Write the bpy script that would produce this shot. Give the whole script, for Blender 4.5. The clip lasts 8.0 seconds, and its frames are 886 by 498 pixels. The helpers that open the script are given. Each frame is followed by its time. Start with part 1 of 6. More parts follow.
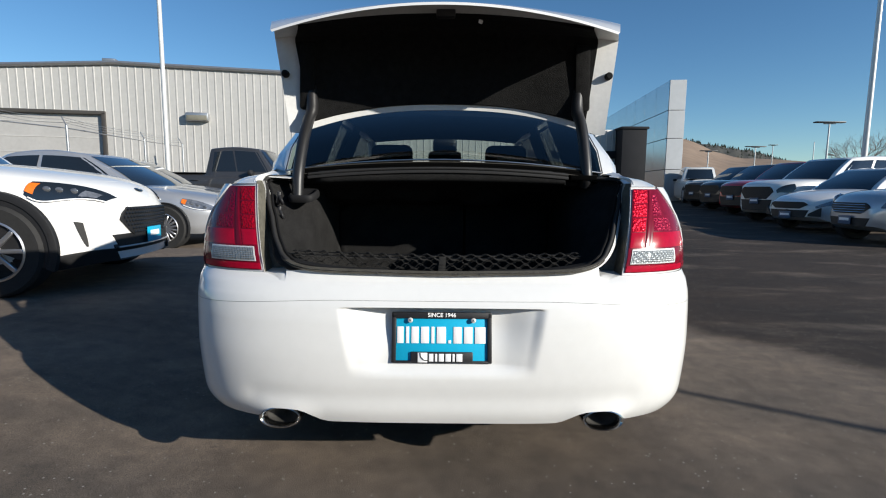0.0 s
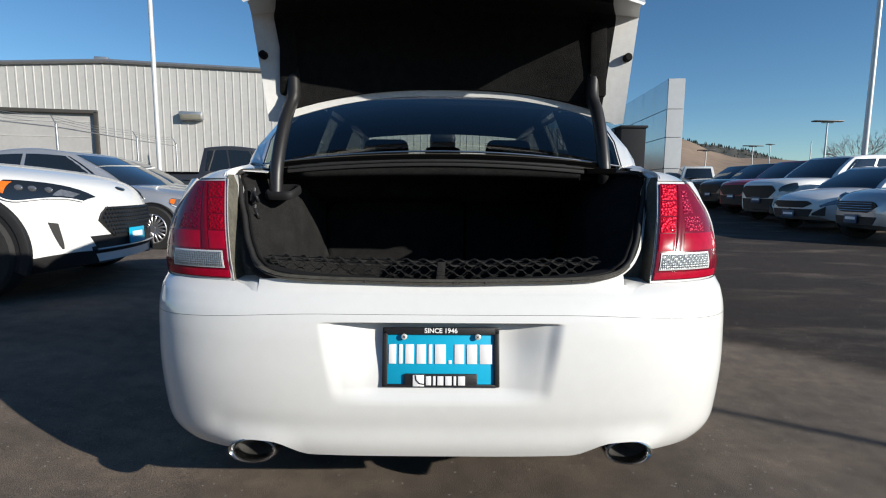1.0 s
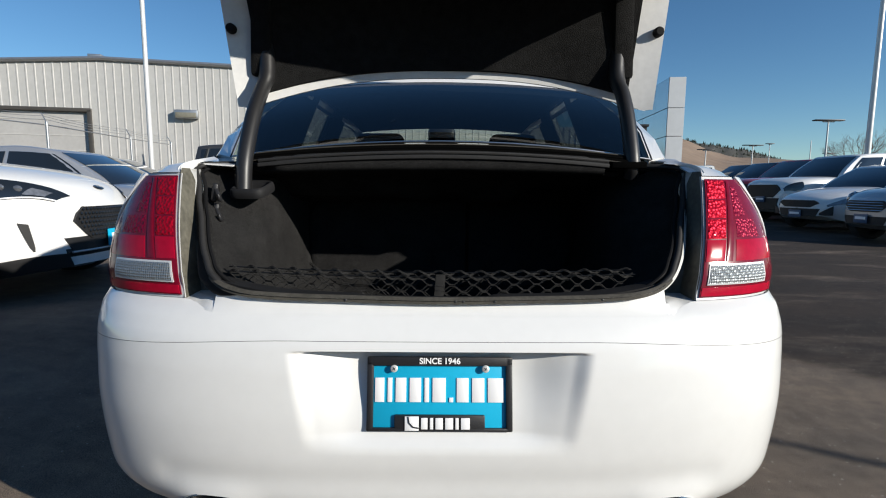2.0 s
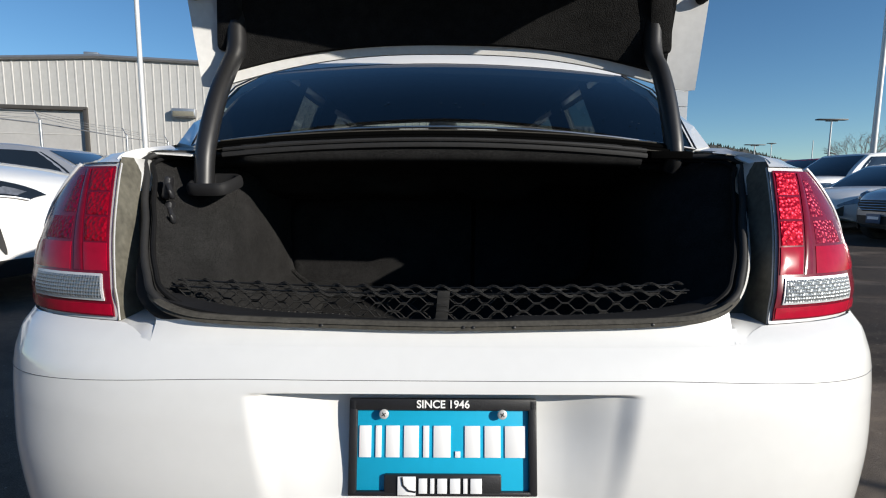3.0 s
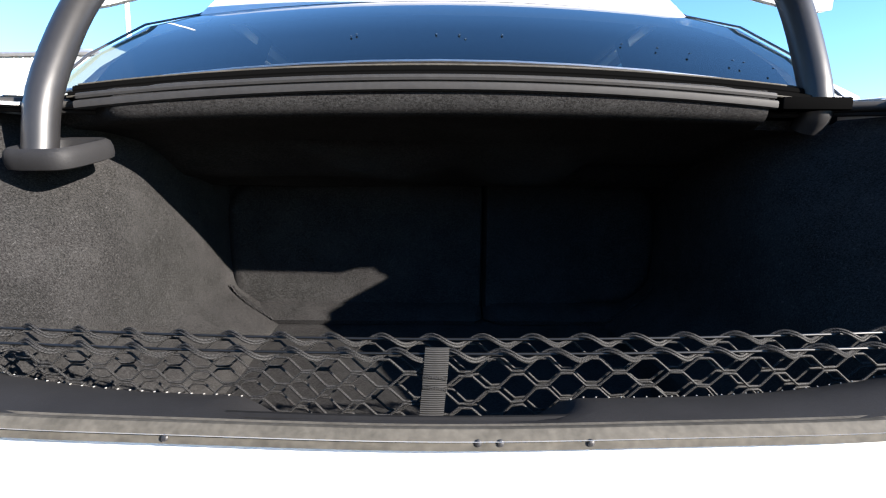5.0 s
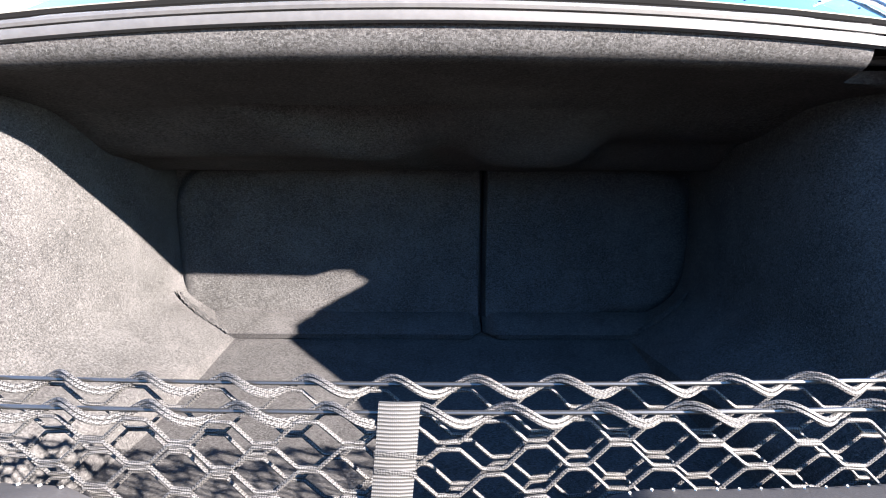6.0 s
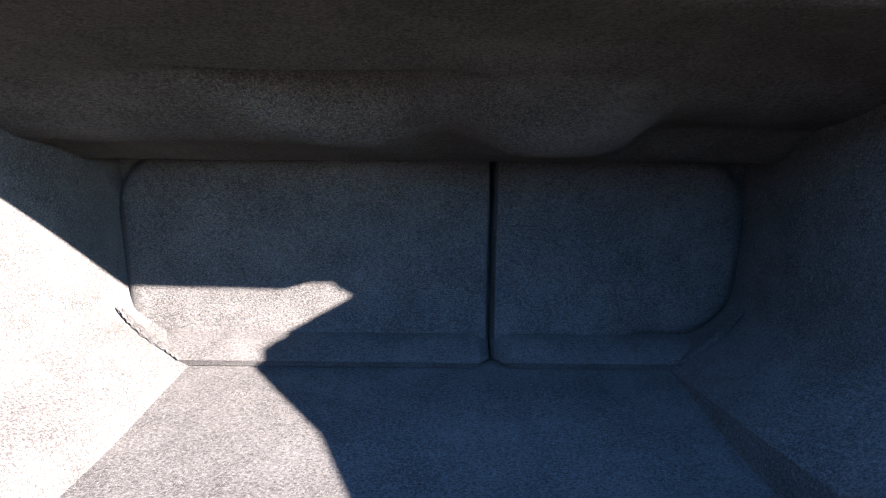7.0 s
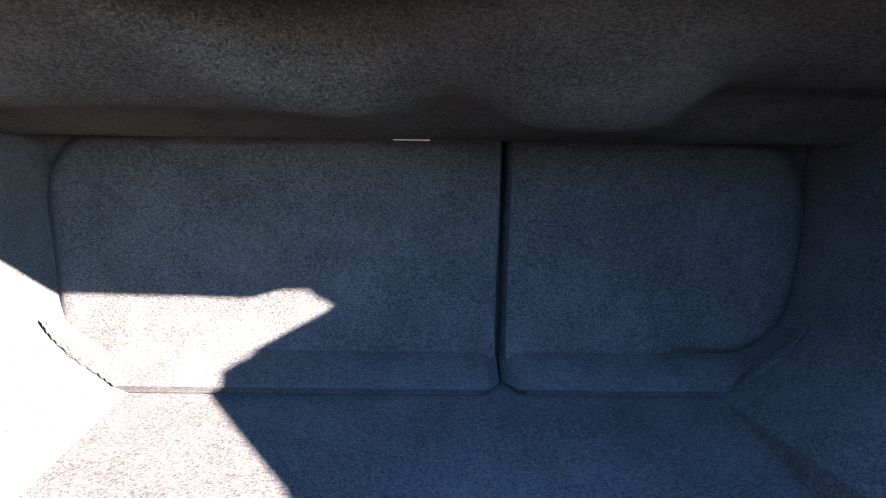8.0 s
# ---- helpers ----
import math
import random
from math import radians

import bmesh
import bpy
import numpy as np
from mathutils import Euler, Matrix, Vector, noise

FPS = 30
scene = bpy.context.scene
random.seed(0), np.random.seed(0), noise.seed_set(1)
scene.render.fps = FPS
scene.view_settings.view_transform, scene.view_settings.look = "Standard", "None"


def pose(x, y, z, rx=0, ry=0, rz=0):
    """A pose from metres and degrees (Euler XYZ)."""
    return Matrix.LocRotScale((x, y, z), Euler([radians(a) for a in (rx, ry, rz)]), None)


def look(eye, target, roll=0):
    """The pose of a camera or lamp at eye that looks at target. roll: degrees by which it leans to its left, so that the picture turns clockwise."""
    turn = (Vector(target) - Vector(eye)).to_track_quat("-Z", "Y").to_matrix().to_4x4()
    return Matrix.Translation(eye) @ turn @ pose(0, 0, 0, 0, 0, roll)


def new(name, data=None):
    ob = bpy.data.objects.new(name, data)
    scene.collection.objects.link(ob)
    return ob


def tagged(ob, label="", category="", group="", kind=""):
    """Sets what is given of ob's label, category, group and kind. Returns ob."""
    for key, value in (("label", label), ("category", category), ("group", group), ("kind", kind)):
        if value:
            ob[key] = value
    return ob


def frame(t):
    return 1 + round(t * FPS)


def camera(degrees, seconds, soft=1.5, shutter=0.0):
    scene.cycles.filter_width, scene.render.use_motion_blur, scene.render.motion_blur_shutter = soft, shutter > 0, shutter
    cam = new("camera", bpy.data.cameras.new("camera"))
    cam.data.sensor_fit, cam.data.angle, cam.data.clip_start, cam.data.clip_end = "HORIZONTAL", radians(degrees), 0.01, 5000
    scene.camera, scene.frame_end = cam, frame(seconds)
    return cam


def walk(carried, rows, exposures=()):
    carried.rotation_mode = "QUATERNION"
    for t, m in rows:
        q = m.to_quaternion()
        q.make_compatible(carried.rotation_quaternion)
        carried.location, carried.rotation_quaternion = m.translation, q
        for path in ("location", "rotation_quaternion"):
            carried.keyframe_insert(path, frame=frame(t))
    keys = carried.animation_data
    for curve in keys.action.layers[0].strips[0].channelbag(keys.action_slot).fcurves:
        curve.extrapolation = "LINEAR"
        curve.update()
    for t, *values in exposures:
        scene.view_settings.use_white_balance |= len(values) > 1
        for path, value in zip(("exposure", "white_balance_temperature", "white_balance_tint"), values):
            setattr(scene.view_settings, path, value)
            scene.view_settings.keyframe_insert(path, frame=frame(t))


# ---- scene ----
cam = camera(82.9, 8.0, soft=1.1)
WALK = [
    (0.0, (0.005, -1.562, 1.021), (-0.001, 0.424, 0.785), 0.5),
    (0.5, (-0.002, -1.448, 1.016), (-0.005, 0.538, 0.780), 0.4),
    (1.0, (0.000, -1.333, 1.006), (0.004, 0.653, 0.770), 0.4),
    (1.5, (0.000, -1.199, 1.003), (0.009, 0.786, 0.766), 0.4),
    (3.0, (-0.006, -0.821, 0.987), (0.001, 1.165, 0.749), 0.4),
    (3.5, (-0.009, -0.697, 0.984), (-0.002, 1.288, 0.745), 0.4),
    (4.0, (-0.006, -0.575, 0.978), (-0.005, 1.409, 0.727), 0.2),
    (5.3, (0.011, -0.298, 0.935), (0.007, 1.688, 0.702), 0.3),
    (5.5, (0.016, -0.259, 0.927), (0.010, 1.728, 0.698), 0.25),
    (6.0, (0.024, -0.164, 0.913), (0.017, 1.822, 0.690), 0.2),
    (6.5, (0.024, -0.066, 0.906), (0.010, 1.923, 0.684), 0.2),
    (7.0, (0.021, 0.009, 0.912), (0.018, 1.994, 0.676), 0.5),
    (7.5, (0.013, 0.076, 0.895), (0.039, 2.064, 0.692), 0.7),
    (8.0, (0.010, 0.149, 0.889), (0.036, 2.137, 0.674), 0.8),
]
EXPOSURE = [(0.0, 0.38, 6650, 8), (1.0, 0.30, 6650, 8), (1.5, 0.25, 6650, 8), (3.0, 0.30, 6700, 9), (4.0, 0.36, 6750, 10), (5.3, 3.2, 6750, 14), (5.5, 3.8, 6750, 15), (6.0, 4.74, 6800, 17), (6.5, 5.23, 6850, 19), (7.0, 5.62, 6900, 20), (7.5, 5.97, 6950, 20), (8.0, 6.15, 6950, 20)]
walk(cam, [(t, look(eye, target, roll)) for t, eye, target, roll in WALK], EXPOSURE)

# ---- sky and sun ----
SUN = Vector((2.38, -1.44, 1.0)).normalized()
world = bpy.data.worlds.new("sky")
scene.world = world
world.use_nodes = True
wn = world.node_tree
sky = wn.nodes.new("ShaderNodeTexSky")
sky.sky_type = "NISHITA"
sky.sun_disc = False
sky.sun_elevation = math.asin(SUN.z)
sky.sun_rotation = math.atan2(SUN.x, SUN.y)
sky.altitude, sky.air_density, sky.dust_density, sky.ozone_density = 1000, 1.0, 0.0, 2.5
rich = wn.nodes.new("ShaderNodeHueSaturation")
rich.inputs["Saturation"].default_value = 1.15
wn.links.new(sky.outputs[0], rich.inputs["Color"])
cool = wn.nodes.new("ShaderNodeMix")
cool.data_type, cool.blend_type = "RGBA", "MULTIPLY"
cool.inputs["Factor"].default_value = 1.0
cool.inputs["B"].default_value = (0.85, 0.985, 1.06, 1)
wn.links.new(rich.outputs[0], cool.inputs["A"])
wn.links.new(cool.outputs["Result"], wn.nodes["Background"].inputs[0])
wn.nodes["Background"].inputs[1].default_value = 0.09
sun_data = bpy.data.lights.new("sun", "SUN")
sun_data.energy, sun_data.angle, sun_data.color = 5.0, radians(0.53), (1.0, 0.95, 0.88)
sun = new("sun", sun_data)
sun.matrix_world = look(SUN * 30, (0, 0, 0))


# ---- materials ----
def material(name, colour, rough=0.5, metal=0.0, vary=0.0, scale=8.0, bump=0.0, bump_scale=60.0, coat=0.0, spec=0.5,
             second=None, detail=6.0, sheen=0.0):
    """A surface with large patches and fine grain, from two noises in object space."""
    m = bpy.data.materials.new(name)
    m.use_nodes = True
    t = m.node_tree
    b = t.nodes["Principled BSDF"]
    b.inputs["Base Color"].default_value = (*colour, 1)
    b.inputs["Roughness"].default_value = rough
    b.inputs["Metallic"].default_value = metal
    b.inputs["Coat Weight"].default_value = coat
    b.inputs["Coat Roughness"].default_value = 0.04
    b.inputs["Specular IOR Level"].default_value = spec
    b.inputs["Sheen Weight"].default_value = sheen
    co = t.nodes.new("ShaderNodeTexCoord")
    if vary or second:
        big = t.nodes.new("ShaderNodeTexNoise")
        big.inputs["Scale"].default_value, big.inputs["Detail"].default_value = scale, detail
        fine = t.nodes.new("ShaderNodeTexNoise")
        fine.inputs["Scale"].default_value, fine.inputs["Detail"].default_value = bump_scale, 3
        add = t.nodes.new("ShaderNodeMath")
        add.operation = "ADD"
        ramp = t.nodes.new("ShaderNodeValToRGB")
        other = second or tuple(c * (1 - vary) for c in colour)
        ramp.color_ramp.elements[0].position, ramp.color_ramp.elements[1].position = 0.75, 1.25
        ramp.color_ramp.elements[0].position = 0.32
        ramp.color_ramp.elements[1].position = 0.68
        ramp.color_ramp.elements[0].color = (*other, 1)
        ramp.color_ramp.elements[1].color = (*[min(1, c * (1 + vary * 0.5)) for c in colour], 1)
        half = t.nodes.new("ShaderNodeMath")
        half.operation = "MULTIPLY"
        half.inputs[1].default_value = 0.5
        for n in (big, fine):
            t.links.new(co.outputs["Object"], n.inputs["Vector"])
        t.links.new(big.outputs[0], add.inputs[0])
        t.links.new(fine.outputs[0], add.inputs[1])
        t.links.new(add.outputs[0], half.inputs[0])
        t.links.new(half.outputs[0], ramp.inputs[0])
        t.links.new(ramp.outputs[0], b.inputs["Base Color"])
    if bump:
        nb = t.nodes.new("ShaderNodeTexNoise")
        nb.inputs["Scale"].default_value, nb.inputs["Detail"].default_value = bump_scale, 4
        bp = t.nodes.new("ShaderNodeBump")
        bp.inputs["Strength"].default_value, bp.inputs["Distance"].default_value = min(1, bump), 0.004
        t.links.new(co.outputs["Object"], nb.inputs["Vector"])
        t.links.new(nb.outputs[0], bp.inputs["Height"])
        t.links.new(bp.outputs[0], b.inputs["Normal"])
    return m


def fibre_material(name, light, dark):
    """Needle-felt carpet: short streaks of fibre over soft clouds of wear."""
    m = bpy.data.materials.new(name)
    m.use_nodes = True
    t = m.node_tree
    b = t.nodes["Principled BSDF"]
    b.inputs["Roughness"].default_value = 1.0
    b.inputs["Specular IOR Level"].default_value = 0.08
    co = t.nodes.new("ShaderNodeTexCoord")
    mp = t.nodes.new("ShaderNodeMapping")
    mp.inputs["Scale"].default_value = (0.6, 0.9, 1.0)
    t.links.new(co.outputs["Object"], mp.inputs["Vector"])
    fine = t.nodes.new("ShaderNodeTexNoise")
    fine.inputs["Scale"].default_value, fine.inputs["Detail"].default_value, fine.inputs["Roughness"].default_value = 430, 5, 0.8
    t.links.new(mp.outputs[0], fine.inputs["Vector"])
    cloud = t.nodes.new("ShaderNodeTexNoise")
    cloud.inputs["Scale"].default_value, cloud.inputs["Detail"].default_value = 11, 9
    cloud.inputs["Roughness"].default_value = 0.7
    t.links.new(co.outputs["Object"], cloud.inputs["Vector"])
    mix = t.nodes.new("ShaderNodeMath")
    mix.operation = "MULTIPLY_ADD"
    mix.inputs[1].default_value = 0.25
    t.links.new(cloud.outputs[0], mix.inputs[0])
    scale = t.nodes.new("ShaderNodeMath")
    scale.operation = "MULTIPLY"
    scale.inputs[1].default_value = 0.75
    t.links.new(fine.outputs[0], scale.inputs[0])
    t.links.new(scale.outputs[0], mix.inputs[2])
    ramp = t.nodes.new("ShaderNodeValToRGB")
    ramp.color_ramp.elements[0].position, ramp.color_ramp.elements[1].position = 0.42, 0.64
    ramp.color_ramp.elements[0].color, ramp.color_ramp.elements[1].color = (*dark, 1), (*light, 1)
    t.links.new(mix.outputs[0], ramp.inputs[0])
    warp = t.nodes.new("ShaderNodeTexNoise")
    warp.inputs["Scale"].default_value, warp.inputs["Detail"].default_value = 70, 2
    t.links.new(co.outputs["Object"], warp.inputs["Vector"])
    bend = t.nodes.new("ShaderNodeVectorMath")
    bend.operation = "MULTIPLY_ADD"
    bend.inputs[1].default_value = (0.012, 0.012, 0.012)
    t.links.new(warp.outputs["Color"], bend.inputs[0])
    t.links.new(co.outputs["Object"], bend.inputs[2])
    last = ramp.outputs[0]
    for stretch in ((230, 860, 860), (840, 240, 320)):
        sm = t.nodes.new("ShaderNodeMapping")
        sm.inputs["Scale"].default_value = stretch
        sm.inputs["Rotation"].default_value = (0.5, 0.4, 0.7)
        t.links.new(bend.outputs[0], sm.inputs["Vector"])
        fleck = t.nodes.new("ShaderNodeTexNoise")
        fleck.inputs["Scale"].default_value, fleck.inputs["Detail"].default_value = 1.0, 1
        t.links.new(sm.outputs[0], fleck.inputs["Vector"])
        cut = t.nodes.new("ShaderNodeMapRange")
        cut.inputs["From Min"].default_value, cut.inputs["From Max"].default_value = 0.62, 0.82
        t.links.new(fleck.outputs[0], cut.inputs["Value"])
        over = t.nodes.new("ShaderNodeMix")
        over.data_type = "RGBA"
        t.links.new(cut.outputs[0], over.inputs["Factor"])
        t.links.new(last, over.inputs["A"])
        over.inputs["B"].default_value = (*[c * 1.4 for c in light], 1)
        last = over.outputs["Result"]
    t.links.new(last, b.inputs["Base Color"])
    bp = t.nodes.new("ShaderNodeBump")
    bp.inputs["Strength"].default_value, bp.inputs["Distance"].default_value = 0.4, 0.0018
    t.links.new(fine.outputs[0], bp.inputs["Height"])
    t.links.new(bp.outputs[0], b.inputs["Normal"])
    return m


def asphalt_material():
    """Worn asphalt: pale stone grains, dusty streaks, dark old stains and a darker band."""
    m = bpy.data.materials.new("asphalt")
    m.use_nodes = True
    t = m.node_tree
    b = t.nodes["Principled BSDF"]
    b.inputs["Roughness"].default_value = 0.88
    b.inputs["Specular IOR Level"].default_value = 0.3
    co = t.nodes.new("ShaderNodeTexCoord")

    def noise_node(scale, detail, stretch, turn=0.35):
        mp = t.nodes.new("ShaderNodeMapping")
        mp.inputs["Scale"].default_value = stretch
        mp.inputs["Rotation"].default_value = (0, 0, turn)
        n = t.nodes.new("ShaderNodeTexNoise")
        n.inputs["Scale"].default_value, n.inputs["Detail"].default_value, n.inputs["Roughness"].default_value = scale, detail, 0.62
        t.links.new(co.outputs["Object"], mp.inputs["Vector"])
        t.links.new(mp.outputs[0], n.inputs["Vector"])
        return n

    def ramp(src, p0, c0, p1, c1):
        r = t.nodes.new("ShaderNodeValToRGB")
        r.color_ramp.elements[0].position, r.color_ramp.elements[1].position = p0, p1
        r.color_ramp.elements[0].color, r.color_ramp.elements[1].color = (*c0, 1), (*c1, 1)
        t.links.new(src, r.inputs[0])
        return r

    def times(a, c):
        x = t.nodes.new("ShaderNodeMix")
        x.data_type, x.blend_type = "RGBA", "MULTIPLY"
        x.inputs["Factor"].default_value = 1.0
        t.links.new(a, x.inputs["A"])
        t.links.new(c, x.inputs["B"])
        return x.outputs["Result"]
    grain = noise_node(330, 3, (1, 1, 1))
    stain = noise_node(0.5, 10, (1, 1, 1))
    streak = noise_node(1.4, 9, (0.45, 1.4, 1))
    base = ramp(grain.outputs[0], 0.33, (0.055, 0.049, 0.045), 0.70, (0.31, 0.265, 0.225)).outputs[0]
    wear = ramp(stain.outputs[0], 0.35, (0.62, 0.60, 0.58), 0.65, (1.05, 1.0, 0.96)).outputs[0]
    dust = ramp(streak.outputs[0], 0.40, (0.75, 0.75, 0.75), 0.68, (1.18, 1.12, 1.05)).outputs[0]
    clump = noise_node(9, 6, (1, 1, 1))
    patch = ramp(clump.outputs[0], 0.36, (0.80, 0.80, 0.80), 0.66, (1.15, 1.13, 1.10)).outputs[0]
    # a darker band beside the sedan, weaker along its streaks
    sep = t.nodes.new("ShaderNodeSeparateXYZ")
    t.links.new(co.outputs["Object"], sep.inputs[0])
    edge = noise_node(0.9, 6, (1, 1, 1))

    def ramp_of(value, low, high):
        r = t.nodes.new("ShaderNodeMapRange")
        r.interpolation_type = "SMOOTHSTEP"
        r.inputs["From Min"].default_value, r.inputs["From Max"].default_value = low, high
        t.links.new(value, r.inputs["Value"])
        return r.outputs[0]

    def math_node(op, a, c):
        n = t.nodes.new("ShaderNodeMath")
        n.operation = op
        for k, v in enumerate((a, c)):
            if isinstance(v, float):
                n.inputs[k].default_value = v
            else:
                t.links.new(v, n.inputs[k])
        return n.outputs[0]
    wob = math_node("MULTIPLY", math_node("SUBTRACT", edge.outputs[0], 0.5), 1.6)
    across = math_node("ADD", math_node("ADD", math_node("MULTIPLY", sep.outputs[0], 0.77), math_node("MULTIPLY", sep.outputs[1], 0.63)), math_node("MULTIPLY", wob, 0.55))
    dark_band = math_node("MULTIPLY", math_node("MULTIPLY", ramp_of(across, 2.55, 2.95), ramp_of(across, 60.0, 40.0)), ramp_of(math_node("ADD", sep.outputs[0], wob), 0.5, 1.2))
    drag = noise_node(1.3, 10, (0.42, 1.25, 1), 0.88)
    band_mask = math_node("MULTIPLY", dark_band, ramp_of(drag.outputs[0], 0.74, 0.50))
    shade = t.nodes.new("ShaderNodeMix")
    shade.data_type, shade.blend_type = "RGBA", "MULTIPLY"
    t.links.new(band_mask, shade.inputs["Factor"])
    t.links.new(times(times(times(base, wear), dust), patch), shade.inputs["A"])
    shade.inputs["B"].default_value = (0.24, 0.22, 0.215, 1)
    stone = t.nodes.new("ShaderNodeTexVoronoi")
    stone.inputs["Scale"].default_value = 26
    t.links.new(co.outputs["Object"], stone.inputs["Vector"])
    chip = t.nodes.new("ShaderNodeMix")
    chip.data_type = "RGBA"
    t.links.new(ramp_of(stone.outputs["Distance"], 0.12, 0.07), chip.inputs["Factor"])
    t.links.new(shade.outputs["Result"], chip.inputs["A"])
    chip.inputs["B"].default_value = (0.26, 0.24, 0.215, 1)
    t.links.new(chip.outputs["Result"], b.inputs["Base Color"])
    bp = t.nodes.new("ShaderNodeBump")
    bp.inputs["Strength"].default_value, bp.inputs["Distance"].default_value = 0.8, 0.003
    t.links.new(grain.outputs[0], bp.inputs["Height"])
    t.links.new(bp.outputs[0], b.inputs["Normal"])
    return m


def braid_material(name, light, dark, scale):
    """Braided cord: small alternating light and dark strands."""
    m = bpy.data.materials.new(name)
    m.use_nodes = True
    t = m.node_tree
    b = t.nodes["Principled BSDF"]
    b.inputs["Roughness"].default_value = 0.6
    b.inputs["Specular IOR Level"].default_value = 0.12
    co = t.nodes.new("ShaderNodeTexCoord")
    mp = t.nodes.new("ShaderNodeMapping")
    mp.inputs["Rotation"].default_value = (0.3, 0.75, 0.2)
    ck = t.nodes.new("ShaderNodeTexChecker")
    ck.inputs["Scale"].default_value = scale
    ck.inputs["Color1"].default_value, ck.inputs["Color2"].default_value = (*light, 1), (*dark, 1)
    t.links.new(co.outputs["Object"], mp.inputs["Vector"])
    t.links.new(mp.outputs[0], ck.inputs["Vector"])
    t.links.new(ck.outputs["Color"], b.inputs["Base Color"])
    bp = t.nodes.new("ShaderNodeBump")
    bp.inputs["Strength"].default_value, bp.inputs["Distance"].default_value = 0.6, 0.0006
    t.links.new(ck.outputs["Fac"], bp.inputs["Height"])
    t.links.new(bp.outputs[0], b.inputs["Normal"])
    return m


def woven_material(name, light, dark, scale):
    """Webbing: close cross ribs over a fine weave."""
    m = bpy.data.materials.new(name)
    m.use_nodes = True
    t = m.node_tree
    b = t.nodes["Principled BSDF"]
    b.inputs["Roughness"].default_value = 0.75
    co = t.nodes.new("ShaderNodeTexCoord")
    wave = t.nodes.new("ShaderNodeTexWave")
    wave.bands_direction = "Z"
    wave.inputs["Scale"].default_value, wave.inputs["Distortion"].default_value = scale / 4, 0.6
    weave = t.nodes.new("ShaderNodeTexWave")
    weave.bands_direction = "X"
    weave.inputs["Scale"].default_value, weave.inputs["Distortion"].default_value = scale / 2, 1.0
    mul = t.nodes.new("ShaderNodeMath")
    mul.operation = "MULTIPLY"
    ramp = t.nodes.new("ShaderNodeValToRGB")
    ramp.color_ramp.elements[0].color, ramp.color_ramp.elements[1].color = (*dark, 1), (*light, 1)
    ramp.color_ramp.elements[1].position = 0.6
    bp = t.nodes.new("ShaderNodeBump")
    bp.inputs["Strength"].default_value, bp.inputs["Distance"].default_value = 0.8, 0.001
    for w in (wave, weave):
        t.links.new(co.outputs["Object"], w.inputs["Vector"])
    t.links.new(wave.outputs[1], mul.inputs[0])
    t.links.new(weave.outputs[1], mul.inputs[1])
    t.links.new(mul.outputs[0], ramp.inputs[0])
    t.links.new(ramp.outputs[0], b.inputs["Base Color"])
    t.links.new(wave.outputs[1], bp.inputs["Height"])
    t.links.new(bp.outputs[0], b.inputs["Normal"])
    return m


def facet_material(name, colour, scale, metal, loose=1.0):
    """A moulded reflector: small facets that each catch the light at their own angle."""
    m = bpy.data.materials.new(name)
    m.use_nodes = True
    t = m.node_tree
    b = t.nodes["Principled BSDF"]
    b.inputs["Base Color"].default_value = (*colour, 1)
    b.inputs["Metallic"].default_value = metal
    b.inputs["Roughness"].default_value = 0.38
    b.inputs["Specular Tint"].default_value = (1.0, 0.12, 0.14, 1) if colour[1] < 0.1 else (1, 1, 1, 1)
    b.inputs["Coat Weight"].default_value = 0.03
    b.inputs["Coat Roughness"].default_value = 0.03
    co = t.nodes.new("ShaderNodeTexCoord")
    v = t.nodes.new("ShaderNodeTexVoronoi")
    v.inputs["Scale"].default_value, v.inputs["Randomness"].default_value = scale, loose
    bp = t.nodes.new("ShaderNodeBump")
    bp.inputs["Strength"].default_value, bp.inputs["Distance"].default_value = 1.0, 0.0035
    t.links.new(co.outputs["Object"], v.inputs["Vector"])
    t.links.new(v.outputs["Distance"], bp.inputs["Height"])
    t.links.new(bp.outputs[0], b.inputs["Normal"])
    return m


def pane_material(name, tint, gloss=1.0):
    """A thin pane: straight-through tint with mirror gloss by Fresnel."""
    m = bpy.data.materials.new(name)
    m.use_nodes = True
    t = m.node_tree
    t.nodes.remove(t.nodes["Principled BSDF"])
    tr = t.nodes.new("ShaderNodeBsdfTransparent")
    tr.inputs[0].default_value = (*tint, 1)
    gl = t.nodes.new("ShaderNodeBsdfGlossy")
    gl.inputs["Roughness"].default_value = 0.01
    lw = t.nodes.new("ShaderNodeLayerWeight")
    lw.inputs["Blend"].default_value = 0.5
    power = t.nodes.new("ShaderNodeMath")
    power.operation = "POWER"
    power.inputs[1].default_value = 4.5
    fr = t.nodes.new("ShaderNodeMath")
    fr.operation = "MULTIPLY_ADD"
    fr.inputs[1].default_value, fr.inputs[2].default_value = 0.94 * gloss, 0.045
    t.links.new(lw.outputs["Facing"], power.inputs[0])
    t.links.new(power.outputs[0], fr.inputs[0])
    mx = t.nodes.new("ShaderNodeMixShader")
    t.links.new(fr.outputs[0], mx.inputs[0])
    t.links.new(tr.outputs[0], mx.inputs[1])
    t.links.new(gl.outputs[0], mx.inputs[2])
    t.links.new(mx.outputs[0], t.nodes["Material Output"].inputs[0])
    return m


